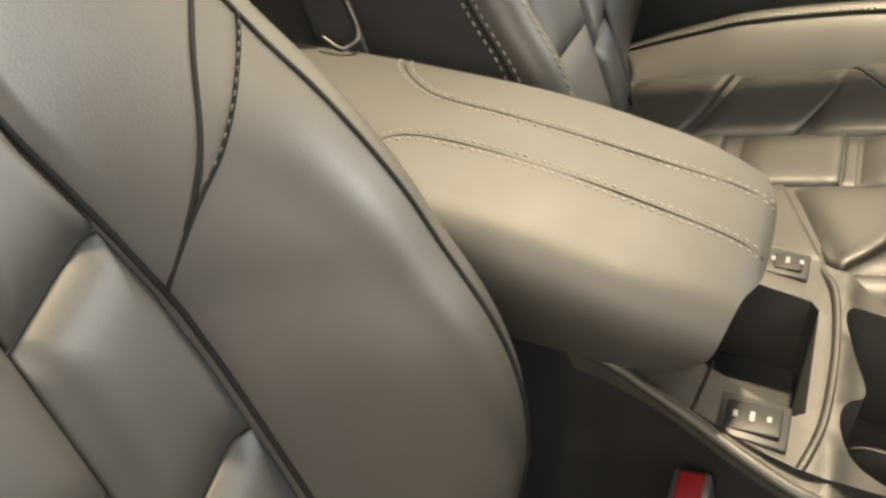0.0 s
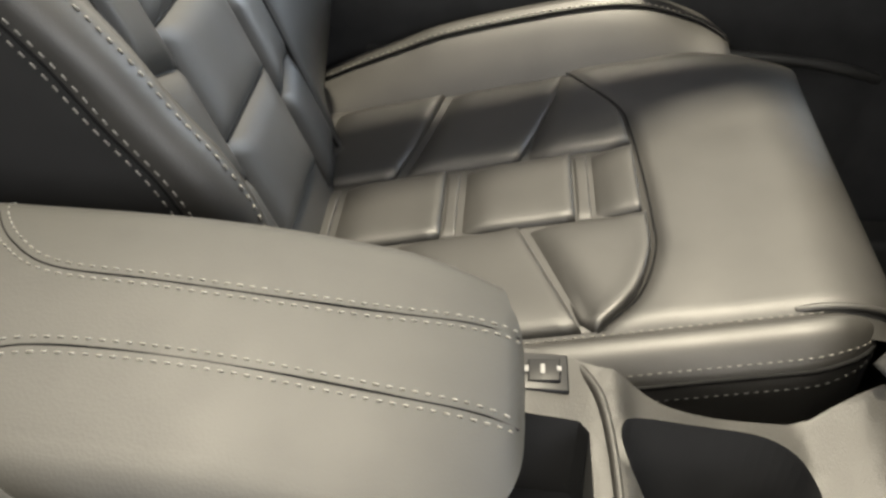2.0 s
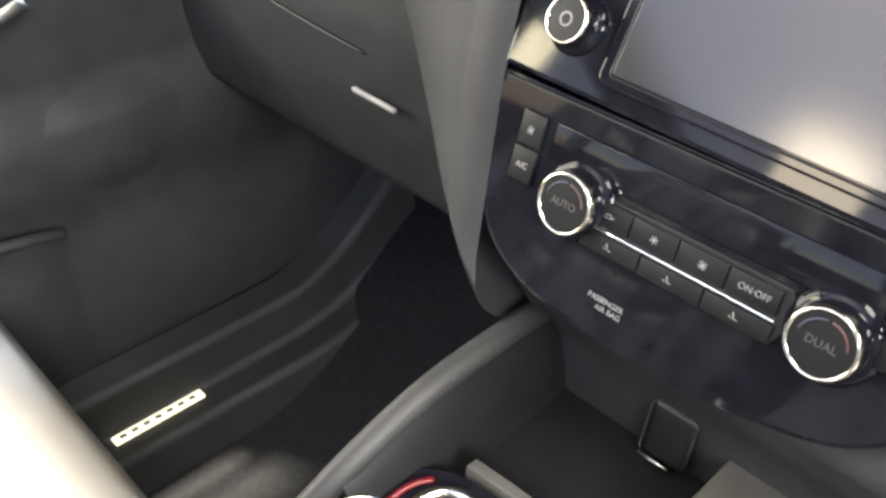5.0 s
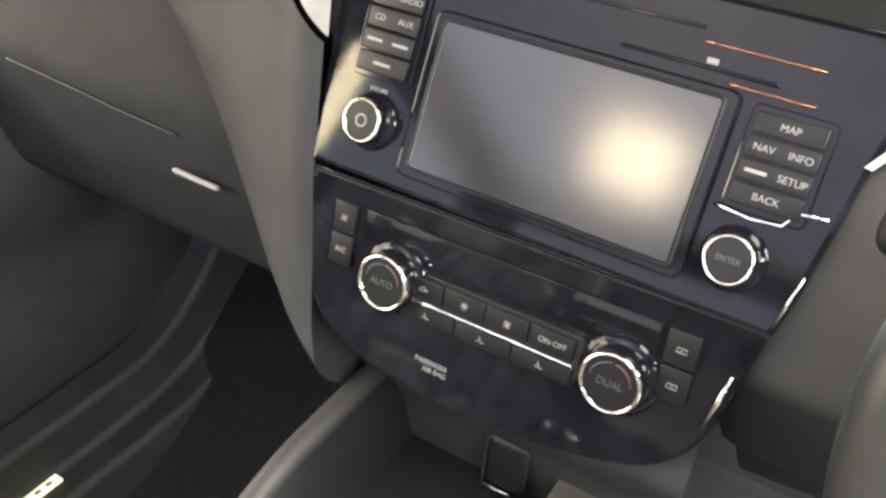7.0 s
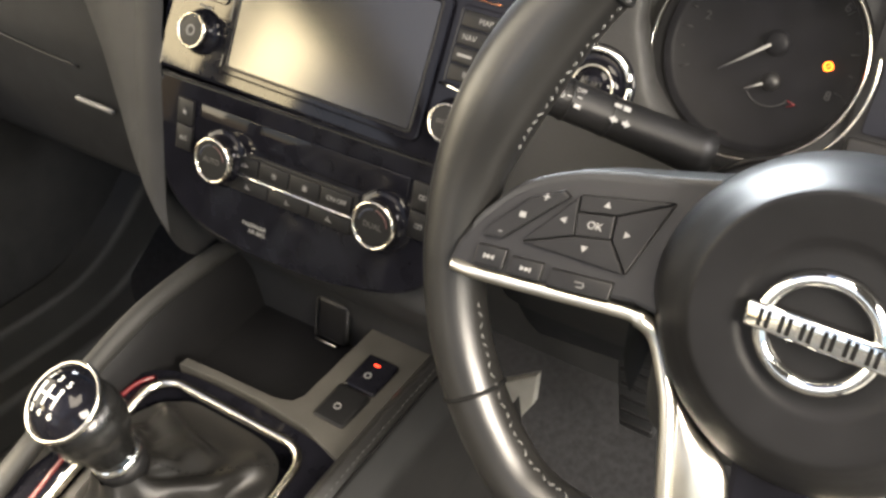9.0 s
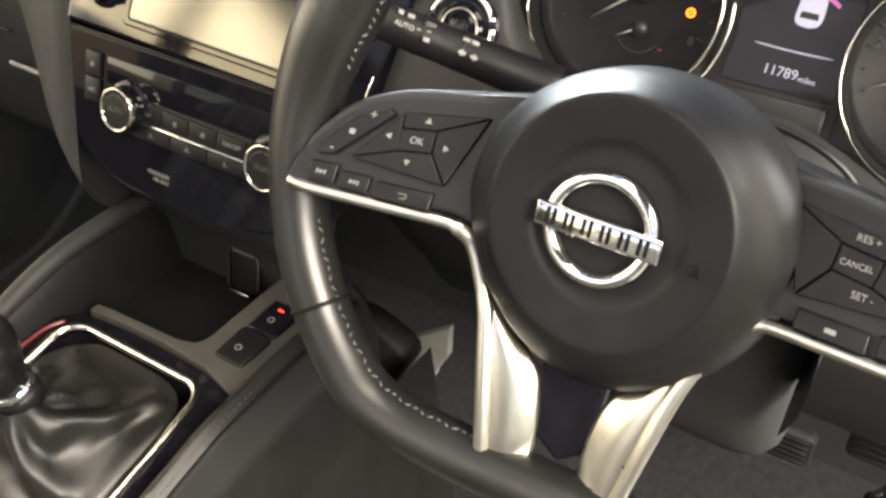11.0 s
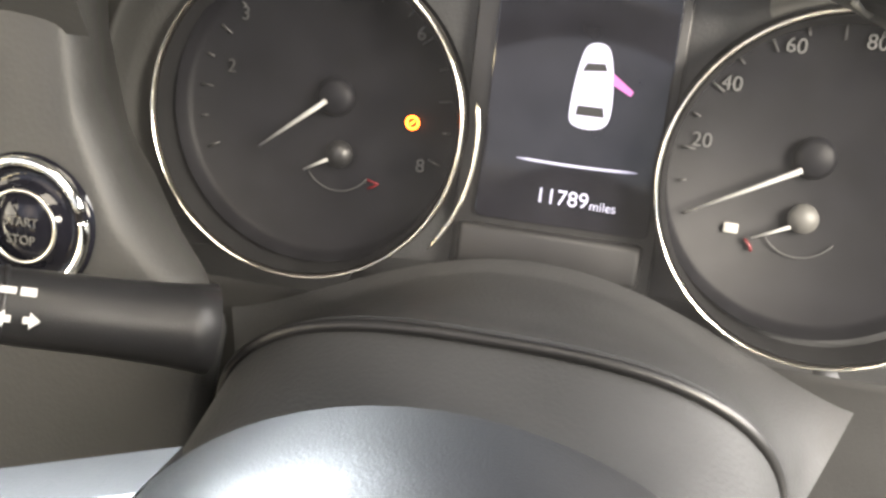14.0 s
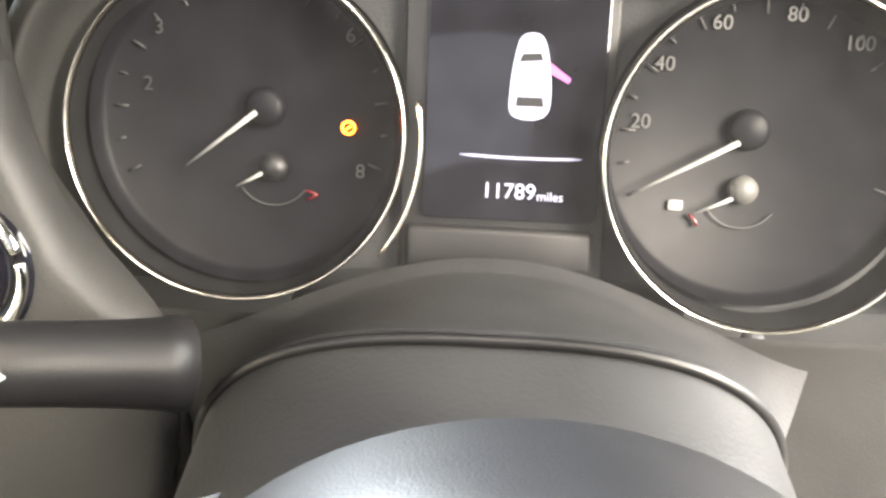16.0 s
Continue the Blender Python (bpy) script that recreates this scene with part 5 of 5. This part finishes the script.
part("lower_binnacle", sheet(lambda u, v: (GA @ Vector((-0.215 + 0.43 * u, -0.086, 0.004))).lerp(Vector((0.1625 + 0.43 * u, 0.205, 0.560)), v), 20, 8), MATTE, cluster)
# A glint along the left dial's ring, modelled as a tapered chrome arc.
part("bezel_glint", tube([GA @ Vector((-0.1105 + 0.0762 * math.cos(radians(a)), -0.009 + 0.0762 * math.sin(radians(a)), 0.016)) for a in np.linspace(14, -38, 20)], [0.0003] + [0.0010] * 18 + [0.0003], 8), BEZEL, cluster, "glint beside the dial ring, built as a bright arc")
# The film is dust smears and also a pale haze over the dials.
lens = part("clear_cover", sheet(lambda u, v: GA @ Vector((-0.20 + 0.40 * u, -0.080 + 0.17 * v, 0.034 - 0.012 * math.sin(math.pi * v))), 12, 12), COVER, cluster, "clear plastic cover with dust smears and painted haze")
lens.visible_shadow = False
# centre display
part("middle_panel", box(GA, -0.043, 0.045, -0.078, 0.10, -0.006, 0.002, 0.001), SOFT_BLACK, cluster)
part("display_glass", prism(GA, round_rect(-0.034, 0.041, -0.040, 0.085, 0.003), -0.004, 0.004, 0.001), GLOSS, cluster, "dark display glass", smooth=False)
part("display_lower_step", box(GA, -0.040, 0.040, -0.062, -0.043, -0.004, 0.007, 0.003), SOFT_BLACK, cluster)
car_body = [(p.x, p.y) for p in smooth_line([(-0.0065, 0.003, 0), (-0.0075, 0.012, 0), (-0.0062, 0.026, 0), (-0.0035, 0.035, 0), (0.0035, 0.036, 0), (0.0072, 0.030, 0), (0.0095, 0.014, 0), (0.0085, 0.004, 0), (0.002, 0.001, 0)], 4, True)]
CARM = GA @ Matrix.Translation((0.0085, 0.002, 0))
part("car_picture", prism(CARM, car_body, 0.0042, 0.0046, 0), DISPLAY, cluster, "glowing white car picture", smooth=False)
part("car_picture_window", prism(CARM, [(-0.0050, 0.0065), (0.0070, 0.0065), (0.0062, 0.0105), (-0.0045, 0.0105)], 0.0046, 0.0048, 0), SOFT_BLACK, cluster, smooth=False)
part("car_picture_window", prism(CARM, [(-0.0045, 0.0245), (0.0058, 0.0255), (0.0045, 0.0285), (-0.0030, 0.0280)], 0.0046, 0.0048, 0), SOFT_BLACK, cluster, smooth=False)
part("car_picture_door", prism(CARM, [(0.0082, 0.025), (0.0175, 0.0185), (0.0165, 0.0165), (0.0085, 0.0205)], 0.0042, 0.0046, 0), DISPLAY_RED, cluster, "open door sign", smooth=False)
part("display_line", tube([GA @ Vector((x, -0.0125 - 0.0006 * math.sin((x + 0.0185) / 0.051 * math.pi), 0.0043)) for x in np.linspace(-0.0185, 0.0325, 12)], [0.0002] + [0.0006] * 10 + [0.0002], 5), DISPLAY, cluster)
words("11789", 0.0092, GA @ Matrix.Translation((0.0030, -0.0275, 0.0043)), DISPLAY, cluster)
words("miles", 0.0055, GA @ Matrix.Translation((0.0205, -0.0290, 0.0043)), DISPLAY, cluster)


def shroud(u, v):
    """The steering column's cover, from under the dials to behind the wheel."""
    y = 0.075 + 0.155 * v
    half = 0.096 - 0.004 * v
    a = math.pi * (u * 1.30 - 0.15)
    c, s = math.cos(a), math.sin(a)
    e = 0.70
    x = -half * (abs(c) ** e) * (1 if c > 0 else -1)
    z = 0.615 + 0.072 * (abs(s) ** e) * (1 if s > 0 else -1)
    return Vector((0.3735 + x, y, z - 0.16 * max(0, v - 0.55) - 0.02 * (1 - step(0, 0.2, v))))


column = thing("steering_column", (0.3735, 0.15, 0.5), "black plastic steering column cover", "steering column")
part("shroud", sheet(shroud, 60, 24), DARK, column)
part("shroud_edge", tube([shroud(u, 0.5) + Vector((0, 0, 0.0015)) for u in np.linspace(0.06, 0.94, 50)], 0.0020, 8), SOFT_BLACK, column)
part("gaiter", sheet(lambda u, v: shroud(0.5 + (u - 0.5) * 0.86, 0.52).lerp(GA @ Vector((-0.137 + 0.270 * u, -0.096 + 0.042 * math.sin(math.pi * u) ** 1.3, 0.016)), v) + Vector((0, 0, -0.010 * math.sin(math.pi * v))), 48, 14), DARK, column)
part("lower_cover", box(I4, 0.285, 0.465, 0.09, 0.30, 0.50, 0.62, 0.03, 4), DARK, column)

stalk = thing("indicator_stalk", (0.30, 0.11, 0.70), "black light stalk with white printed symbols", "indicator stalk")
A, B = Vector((0.178, 0.097, 0.7165)), Vector((0.279, 0.156, 0.670))
rad = [0.005, 0.0100, 0.0112, 0.0116, 0.0116, 0.0116, 0.0118, 0.0122, 0.0130, 0.0138, 0.0150]
part("lever", tube([A.lerp(B, k) for k in (0, 0.012, 0.037, 0.37, 0.375, 0.54, 0.545, 0.72, 0.85, 0.93, 1.0)], rad, 20), HUB, stalk)
for k in (0.30, 0.50):
    part("twist_ring", tube([A.lerp(B, k), A.lerp(B, k + 0.012)], 0.0122, 20), BUTTON, stalk)
way = (B - A).normalized()
nrm = (Vector((0.05, -0.70, 0.70)) - way * way.dot(Vector((0.05, -0.70, 0.70)))).normalized()
SK = frame_of(A, way, nrm.cross(way), nrm)
words("AUTO", 0.0042, SK @ Matrix.Translation((0.028, -0.002, 0.0117)), PRINT, stalk, bold=0.0001)
words("OFF", 0.0034, SK @ Matrix.Translation((0.0425, 0.004, 0.0113)), PRINT, stalk)
for x, y, w, h in ((x * 0.9, y, w, h) for x, y, w, h in ((0.0265, 0.0045, 0.0016, 0.0013), (0.0335, 0.0045, 0.0020, 0.0012), (0.041, -0.001, 0.0016, 0.0004), (0.047, 0.0, 0.0014, 0.0004), (0.047, -0.005, 0.0018, 0.0012), (0.0715, 0.0040, 0.0022, 0.0010), (0.0775, 0.0040, 0.0022, 0.0013))):
    part("symbol", box(SK, x - w, x + w, y - h, y + h, 0.0108, 0.0119, 0.0002), PRINT, stalk, smooth=False)
for s in (-1, 1):
    part("arrow_symbol", prism(SK @ Matrix.Translation((0.0677 + s * 0.0034, -0.0042, 0)), [(s * 0.0030, 0), (0, 0.0024), (0, 0.0010), (-s * 0.0018, 0.0010), (-s * 0.0018, -0.0010), (0, -0.0010), (0, -0.0024)], 0.0112, 0.0120, 0), PRINT, stalk, smooth=False)


# ---- steering wheel ----
WU, WN = Vector((0, 0.337, 0.9415)), Vector((0, -0.9415, 0.337))
W0 = frame_of((0.3720, 0.0165, 0.693), X, WU, WN)
WM = W0 @ pose(0, 0, 0, 0, 0, 2.5)
wheel = thing("steering_wheel", (0.372, 0.0165, 0.693), "black leather steering wheel with silver spokes and thumb buttons", "steering wheel")


def rim_at(a, r=0.169):
    x, y = r * math.cos(a), r * math.sin(a)
    low = -0.142
    if y < low + 0.02:
        y = low + 0.02 - (0.02 - 0.02 * math.exp((y - low - 0.02) / 0.02))
    return Vector((x, y, 0))


def rim(u, v):
    a, b = u * math.tau, v * math.tau
    c = rim_at(a)
    out = Vector((math.cos(a), math.sin(a), 0))
    deg = math.degrees(a) % 360
    thumb = math.exp(-((deg - 160) / 9) ** 2) + math.exp(-((deg - 20) / 9) ** 2)
    grip = math.exp(-((deg - 156) / 20) ** 2) + math.exp(-((deg - 24) / 20) ** 2)
    ri, rf = 0.0154 + 0.0058 * grip, 0.0160 + 0.002 * thumb + 0.001 * grip
    return WM @ (c + out * (ri * math.cos(b) - 0.0035 * grip) + Vector((0, 0, rf * math.sin(b))))


bm = bmesh.new()
NU, NV = 160, 24
vs = [[bm.verts.new(rim(i / NU, j / NV)) for j in range(NV)] for i in range(NU)]
for i in range(NU):
    for j in range(NV):
        bm.faces.new((vs[i][j], vs[(i + 1) % NU][j], vs[(i + 1) % NU][(j + 1) % NV], vs[i][(j + 1) % NV]))
part("rim", bm, WHEEL_LEATHER, wheel, "smooth black leather rim")
for d0, d1 in ((100, 168), (196, 262), (278, 344), (12, 80)):
    line = []
    for k in range(260):
        d = d0 + (d1 - d0) * k / 259
        a = radians(d)
        zig = 0.0012 * math.sin(k * 1.1)
        line.append(rim(a / math.tau, 0.465) + WM.to_3x3() @ Vector((0, 0, 0.0006)) + (rim(a / math.tau, 0.445) - rim(a / math.tau, 0.485)) * (zig / 0.002) * 0.5)
    part("stitching", stitches(line, 0.0006, 0.0042, 0.0028), WHEEL_THREAD, wheel)
for deg in (212, 328, 135, 45):
    a = radians(deg)
    part("rim_seam", tube([rim(a / math.tau, v) + (rim(a / math.tau, v) - WM @ rim_at(a)) * 0.01 for v in np.linspace(0, 1, 24, endpoint=False)], 0.0012, 6, True), SEAM, wheel)


def hub(u, v):
    a = u * math.tau
    top = step(-0.2, 1, math.sin(a))
    rx, ry = 0.0705, 0.0735 - 0.0005 * max(0.0, math.sin(a))
    prof = between([(0, 0.0160), (0.42, 0.0160), (0.455, 0.0165), (0.49, 0.0180), (0.60, 0.0192), (0.70, 0.0202), (0.735, 0.0203), (0.755, 0.0192), (0.80, 0.0158), (0.86, 0.0102), (0.91, 0.0045), (0.95, -0.003), (0.98, -0.014), (1.0, -0.032)], v)
    wide = between([(0, 0), (0.86, 0.88), (0.95, 0.98), (1.0, 1.02)], v)
    flare = 1 + 0.10 * step(0.80, 1.0, v) * (0.4 + 0.6 * step(-0.4, 0.2, math.sin(a)))
    k = 1 - 0.10 * max(0, -math.sin(a)) ** 3 * abs(math.cos(a))
    return WM @ Vector((rx * wide * flare * k * math.cos(a) + 0.005, ry * min(wide, 1.0) * math.sin(a) - 0.008 + 0.009 * (1 - step(0.70, 1.0, v)), prof))


part("airbag_cover", sheet(hub, 72, 60, True), HUB, wheel, "smooth domed airbag cover")
part("hub_back", lathe(WM, 0.005, -0.007, [(0.066, -0.022), (0.064, -0.045), (0.05, -0.07), (0, -0.07)], 48), DARK, wheel)
EB = WM @ pose(0.003, -0.001, 0.0170, 0, 0, -3)
part("emblem_ring", lathe(EB, 0, 0, [(0.0190, 0), (0.0197, 0.0035), (0.0222, 0.0048), (0.0250, 0.0035), (0.0258, 0), (0.0190, 0)], 56), CHROME, wheel, "round chrome badge ring")
part("emblem_bar", box(EB, -0.0282, 0.0282, -0.0054, 0.0054, 0.0010, 0.0058, 0.0012), CHROME, wheel, "plain chrome badge bar")
for x in [-0.0207 + 0.0083 * k + d for k in range(6) for d in (-0.0015, 0.0015)]:
    part("emblem_stroke", box(EB, x - 0.0009, x + 0.0009, -0.0036, 0.0036, 0.0056, 0.0061, 0.0002), SEAM, wheel, "plain dark badge stroke", smooth=False)
part("horn_mark", tube([WM @ Vector(p) for p in ((0.044, -0.004, 0.0207), (0.048, -0.003, 0.0207), (0.048, -0.008, 0.0207), (0.044, -0.007, 0.0207))], 0.0005, 5), SEAM, wheel)


def shear(s):
    m = Matrix.Identity(4)
    m[2][0], m[2][1], m[2][3] = s * 0.22, -0.38, -0.022
    return WM @ m


def mirror(pts, s):
    return [(x * -s, y) for x, y in (pts if s < 0 else pts[::-1])]


for s in (-1, 1):
    DM = shear(s)
    module = mirror([(-0.160, -0.022), (-0.158, -0.010), (-0.152, 0.001), (-0.144, 0.012), (-0.133, 0.0215), (-0.120, 0.028), (-0.105, 0.032), (-0.055, 0.040), (-0.050, -0.035), (-0.062, -0.022), (-0.075, -0.019)], s)
    module = [(-x, y) if s < 0 else (-x, y) for x, y in module]
    module = [(s * abs(x), y) for x, y in module]
    sp = part("spoke", prism(DM, module, -0.022, 0.0, 0.002), SOFT_BLACK, wheel, smooth=False)
    crest = smooth_line([(s * x, y, 0) for x, y in ((0.154, 0.000), (0.150, 0.007), (0.138, 0.0205), (0.118, 0.0300), (0.095, 0.0345), (0.060, 0.0380), (0.028, 0.041))], 6)
    across = [(-0.006, -0.0005), (-0.0025, 0.0005), (-0.0006, -0.0005), (0.0, -0.0035), (-0.0012, -0.010), (-0.0032, -0.018), (-0.0065, -0.024), (-0.013, -0.026)]

    def spoke_ridge(u, v, DM=DM, crest=crest):
        p = crest[round(u * (len(crest) - 1))]
        dy, dz = across[round(v * (len(across) - 1))]
        return DM @ Vector((p.x, p.y + dy, dz * (0.35 + 0.65 * step(0.0, 0.75, u))))
    part("spoke_top_edge", sheet(spoke_ridge, len(crest) - 1, len(across) - 1), DARK, wheel)
    DM = DM @ Matrix.Translation((0, -0.0075, 0))
    TL, TR, BR, BL = (0.1109, 0.0288), (0.0700, 0.0342), (0.0815, -0.0005), (0.1300, 0.0034)
    c = (0.1004, 0.0173)
    o = [(c[0] + dx, c[1] + dy) for dx, dy in ((0.0095, 0.0042), (-0.0075, 0.0062), (-0.0085, -0.0042), (0.0075, -0.0062))]
    keys = [[TL, TR, o[1], o[0]], [TR, BR, o[2], o[1]], [BR, BL, o[3], o[2]], [BL, TL, o[0], o[3]], o]
    marks = [(0.0980, 0.0272), (0.0860, 0.0165), (0.1020, 0.0068), (0.1146, 0.0170), c]
    for k, (q, mk) in enumerate(zip(keys, marks)):
        cx, cy = sum(p[0] for p in q) / 4, sum(p[1] for p in q) / 4
        q = [(s * (cx + (x - cx) * 0.965), cy + (y - cy) * 0.95) for x, y in q]
        key = part("key", prism(DM, q, 0.0, 0.0030 if k < 4 else 0.0038, 0.0006), BUTTON, sp, smooth=False)
        at = DM @ Matrix.Translation((s * mk[0], mk[1], 0.0031 if k < 4 else 0.0039))
        if s < 0:
            if k == 4:
                words("OK", 0.0046, at, PRINT, sp)
            else:
                part("arrow_mark", prism(at @ pose(0, 0, 0, 0, 0, (0, -90, 180, 90)[k]), [(-0.0015, -0.0011), (0.0015, -0.0011), (0, 0.0015)], 0, 0.0004, 0), PRINT, sp, smooth=False)
        elif k in (0, 2, 4):
            words({0: "RES +", 4: "CANCEL", 2: "SET -"}[k], 0.0039 if k != 4 else 0.0033, at @ Matrix.Translation((0.004, 0, 0)) if k != 4 else at, PRINT, sp)
    for x0, x1, y0, y1 in ((0.148, 0.134, -0.0105, -0.0015), (0.1315, 0.1165, -0.0115, -0.0035), (0.113, 0.085, -0.0125, -0.0045)):
        key = part("key", box(DM, min(s * x0, s * x1), max(s * x0, s * x1), y0, y1, 0, 0.0030, 0.0008), BUTTON, sp)
        mx, my = s * (x0 + x1) / 2, (y0 + y1) / 2
        if s < 0 and x0 > 0.12:
            d = -1 if x0 > 0.14 else 1
            for k in (-1, 0):
                part("skip_mark", prism(DM @ Matrix.Translation((mx + 0.0011 + 0.0022 * k, my, 0.0030)), [(-0.0010 * d, -0.0011), (0.0010 * d, 0), (-0.0010 * d, 0.0011)][::d], 0, 0.0004, 0), PRINT, sp, smooth=False)
            part("skip_mark", box(DM, mx + 0.0024 * d - 0.0003, mx + 0.0024 * d + 0.0003, my - 0.0011, my + 0.0011, 0.0030, 0.0034, 0), PRINT, sp, smooth=False)
        elif s < 0:
            part("return_mark", tube([DM @ Vector((mx + a, my + b, 0.0032)) for a, b in ((-0.0022, 0.0010), (0.0016, 0.0010), (0.0022, 0.0), (0.0016, -0.0010), (-0.0010, -0.0010))], 0.0003, 5), PRINT, sp)
        else:
            part("key_mark", box(DM, mx - 0.0022, mx + 0.0022, my - 0.0009, my + 0.0009, 0.0030, 0.0034, 0), PRINT, sp, smooth=False)
    if s < 0:
        vol = [(-0.1325, 0.0225), (-0.1185, 0.0290), (-0.1150, 0.0268), (-0.1385, 0.0030), (-0.1470, 0.0020), (-0.1455, 0.0080)]
        part("volume_key", prism(DM, vol, 0, 0.0032, 0.0008), BUTTON, sp, smooth=False)
        words("+", 0.0065, DM @ Matrix.Translation((-0.1250, 0.0245, 0.0033)), PRINT, sp)
        words("-", 0.007, DM @ Matrix.Translation((-0.1400, 0.0065, 0.0033)), PRINT, sp)
        part("key_mark", box(DM, -0.1340, -0.1312, 0.0140, 0.0164, 0.0032, 0.0036, 0), PRINT, sp, smooth=False)
    trim = [(0.158, -0.0215, 0.0195), (0.145, -0.0225, 0.0185), (0.11, -0.0235, 0.0095), (0.084, -0.0240, 0.0025), (0.072, -0.0255, -0.001), (0.063, -0.032, -0.004), (0.0545, -0.048, -0.003), (0.0480, -0.064, 0.0), (0.0415, -0.092, 0.004), (0.0350, -0.125, 0.006), (0.0325, -0.144, 0.006)]
    path = smooth_line([WM @ Vector((s * x, y, z)) for x, y, z in trim], 5)
    part("spoke_trim", tube(path, [0.0032] * 20 + [0.0044] * (len(path) - 20), 10, flat=0.8), SATIN, wheel, "satin silver spoke trim")
    edge_out = smooth_line([(0.0640, -0.031, -0.004), (0.0545, -0.048, -0.003), (0.0470, -0.064, 0.0), (0.0415, -0.092, 0.004), (0.0350, -0.125, 0.006), (0.0325, -0.146, 0.006)], 5)
    edge_in = smooth_line([(0.0600, -0.029, -0.008), (0.0450, -0.054, -0.010), (0.0310, -0.071, -0.008), (0.0180, -0.084, -0.005), (0.0120, -0.110, -0.003), (0.0120, -0.144, -0.002)], 5)

    def blade(u, v):
        k = round(u * (len(edge_out) - 1))
        a, b = edge_out[k], edge_in[k]
        t = v / 0.6 if v < 0.6 else (1 - v) / 0.4
        p = a.lerp(b, t) + Vector((0, 0, 0.0035 * math.sin(math.pi * t) if v < 0.6 else -0.012 * math.sin(math.pi * t)))
        return WM @ Vector((s * p.x, p.y, p.z))
    part("lower_spoke", sheet(blade, len(edge_out) - 1, 20), SATIN, wheel, "silver lower spoke")
part("lower_insert", prism(WM, [(-0.018, -0.068), (0.018, -0.068), (0.014, -0.115), (0.0, -0.125), (-0.014, -0.115)], -0.02, -0.004, 0.003), GLOSS, wheel, smooth=False)


# ---- driver footwell: grey side trim and pedals ----
def upright(y):
    """A frame standing across the car at y: x to the right, z up, facing the back."""
    return frame_of((0, y, 0), X, Vector((0, 0, 1)), Vector((0, -1, 0)))


side_trim = thing("footwell_trim", (0.08, 0.285, FLOOR), "pale grey plastic trim strip beside the dark footwell", "car trim")
part("upper_trim", prism(upright(0.285), [(0.082, 0.272), (0.120, 0.246), (0.134, 0.275), (0.135, 0.314)], -0.010, 0, 0.0015), GREY_TRIM, side_trim, smooth=False)
part("lower_trim", prism(upright(0.285), [(-0.026, 0.032), (0.043, 0.076), (0.090, 0.177), (0.118, 0.238), (0.120, 0.244), (0.082, 0.270), (0.085, 0.253), (0.069, 0.211), (0.036, 0.146)], -0.010, -0.001, 0.0015), GREY_TRIM, side_trim, smooth=False)
knee = [(p.x, p.y) for p in smooth_line([(-0.017, 0.265, 0), (-0.011, 0.153, 0), (0.060, 0.186, 0), (0.0915, 0.244, 0), (0.106, 0.286, 0), (0.064, 0.3085, 0), (0.034, 0.3085, 0), (0.005, 0.2905, 0)], 4, True)]
part("knee_pad", prism(upright(0.25), knee, -0.03, 0, 0.008, 4), DARK, side_trim, "black knee pad")
part("trim_end", prism(upright(0.20), [(0.026, 0.365), (0.057, 0.408), (0.033, 0.406)], -0.008, 0, 0.001), GREY_TRIM, side_trim, smooth=False)
pedal_box = thing("pedal_set", (0.36, 0.44, 0.15), "dark ribbed rubber pedals on steel arms", "pedals")
for x, z, w, h in ((0.198, 0.200, 0.022, 0.075), (0.446, 0.212, 0.034, 0.028), (0.535, 0.255, 0.030, 0.032)):
    pm = upright(0.42) @ Matrix.Translation((x, z, 0)) @ pose(0, 0, 0, 18, 0, 0)
    pd = part("pedal", prism(pm, round_rect(-w, w, -h, h, 0.008), -0.012, 0.0, 0.003), DARK, pedal_box)
    for k in range(5):
        part("rib", box(pm, -w * 0.85, w * 0.85, h * (-0.78 + 0.39 * k) - 0.0025, h * (-0.78 + 0.39 * k) + 0.0025, -0.001, 0.003, 0.001), SOFT_BLACK, pd)
    part("pedal_arm", tube([pm @ Vector((0, 0, -0.008)), pm @ Vector((0, 0.08, -0.05)), pm @ Vector((0, 0.26, -0.03))], 0.008, 8), DARK, pedal_box)
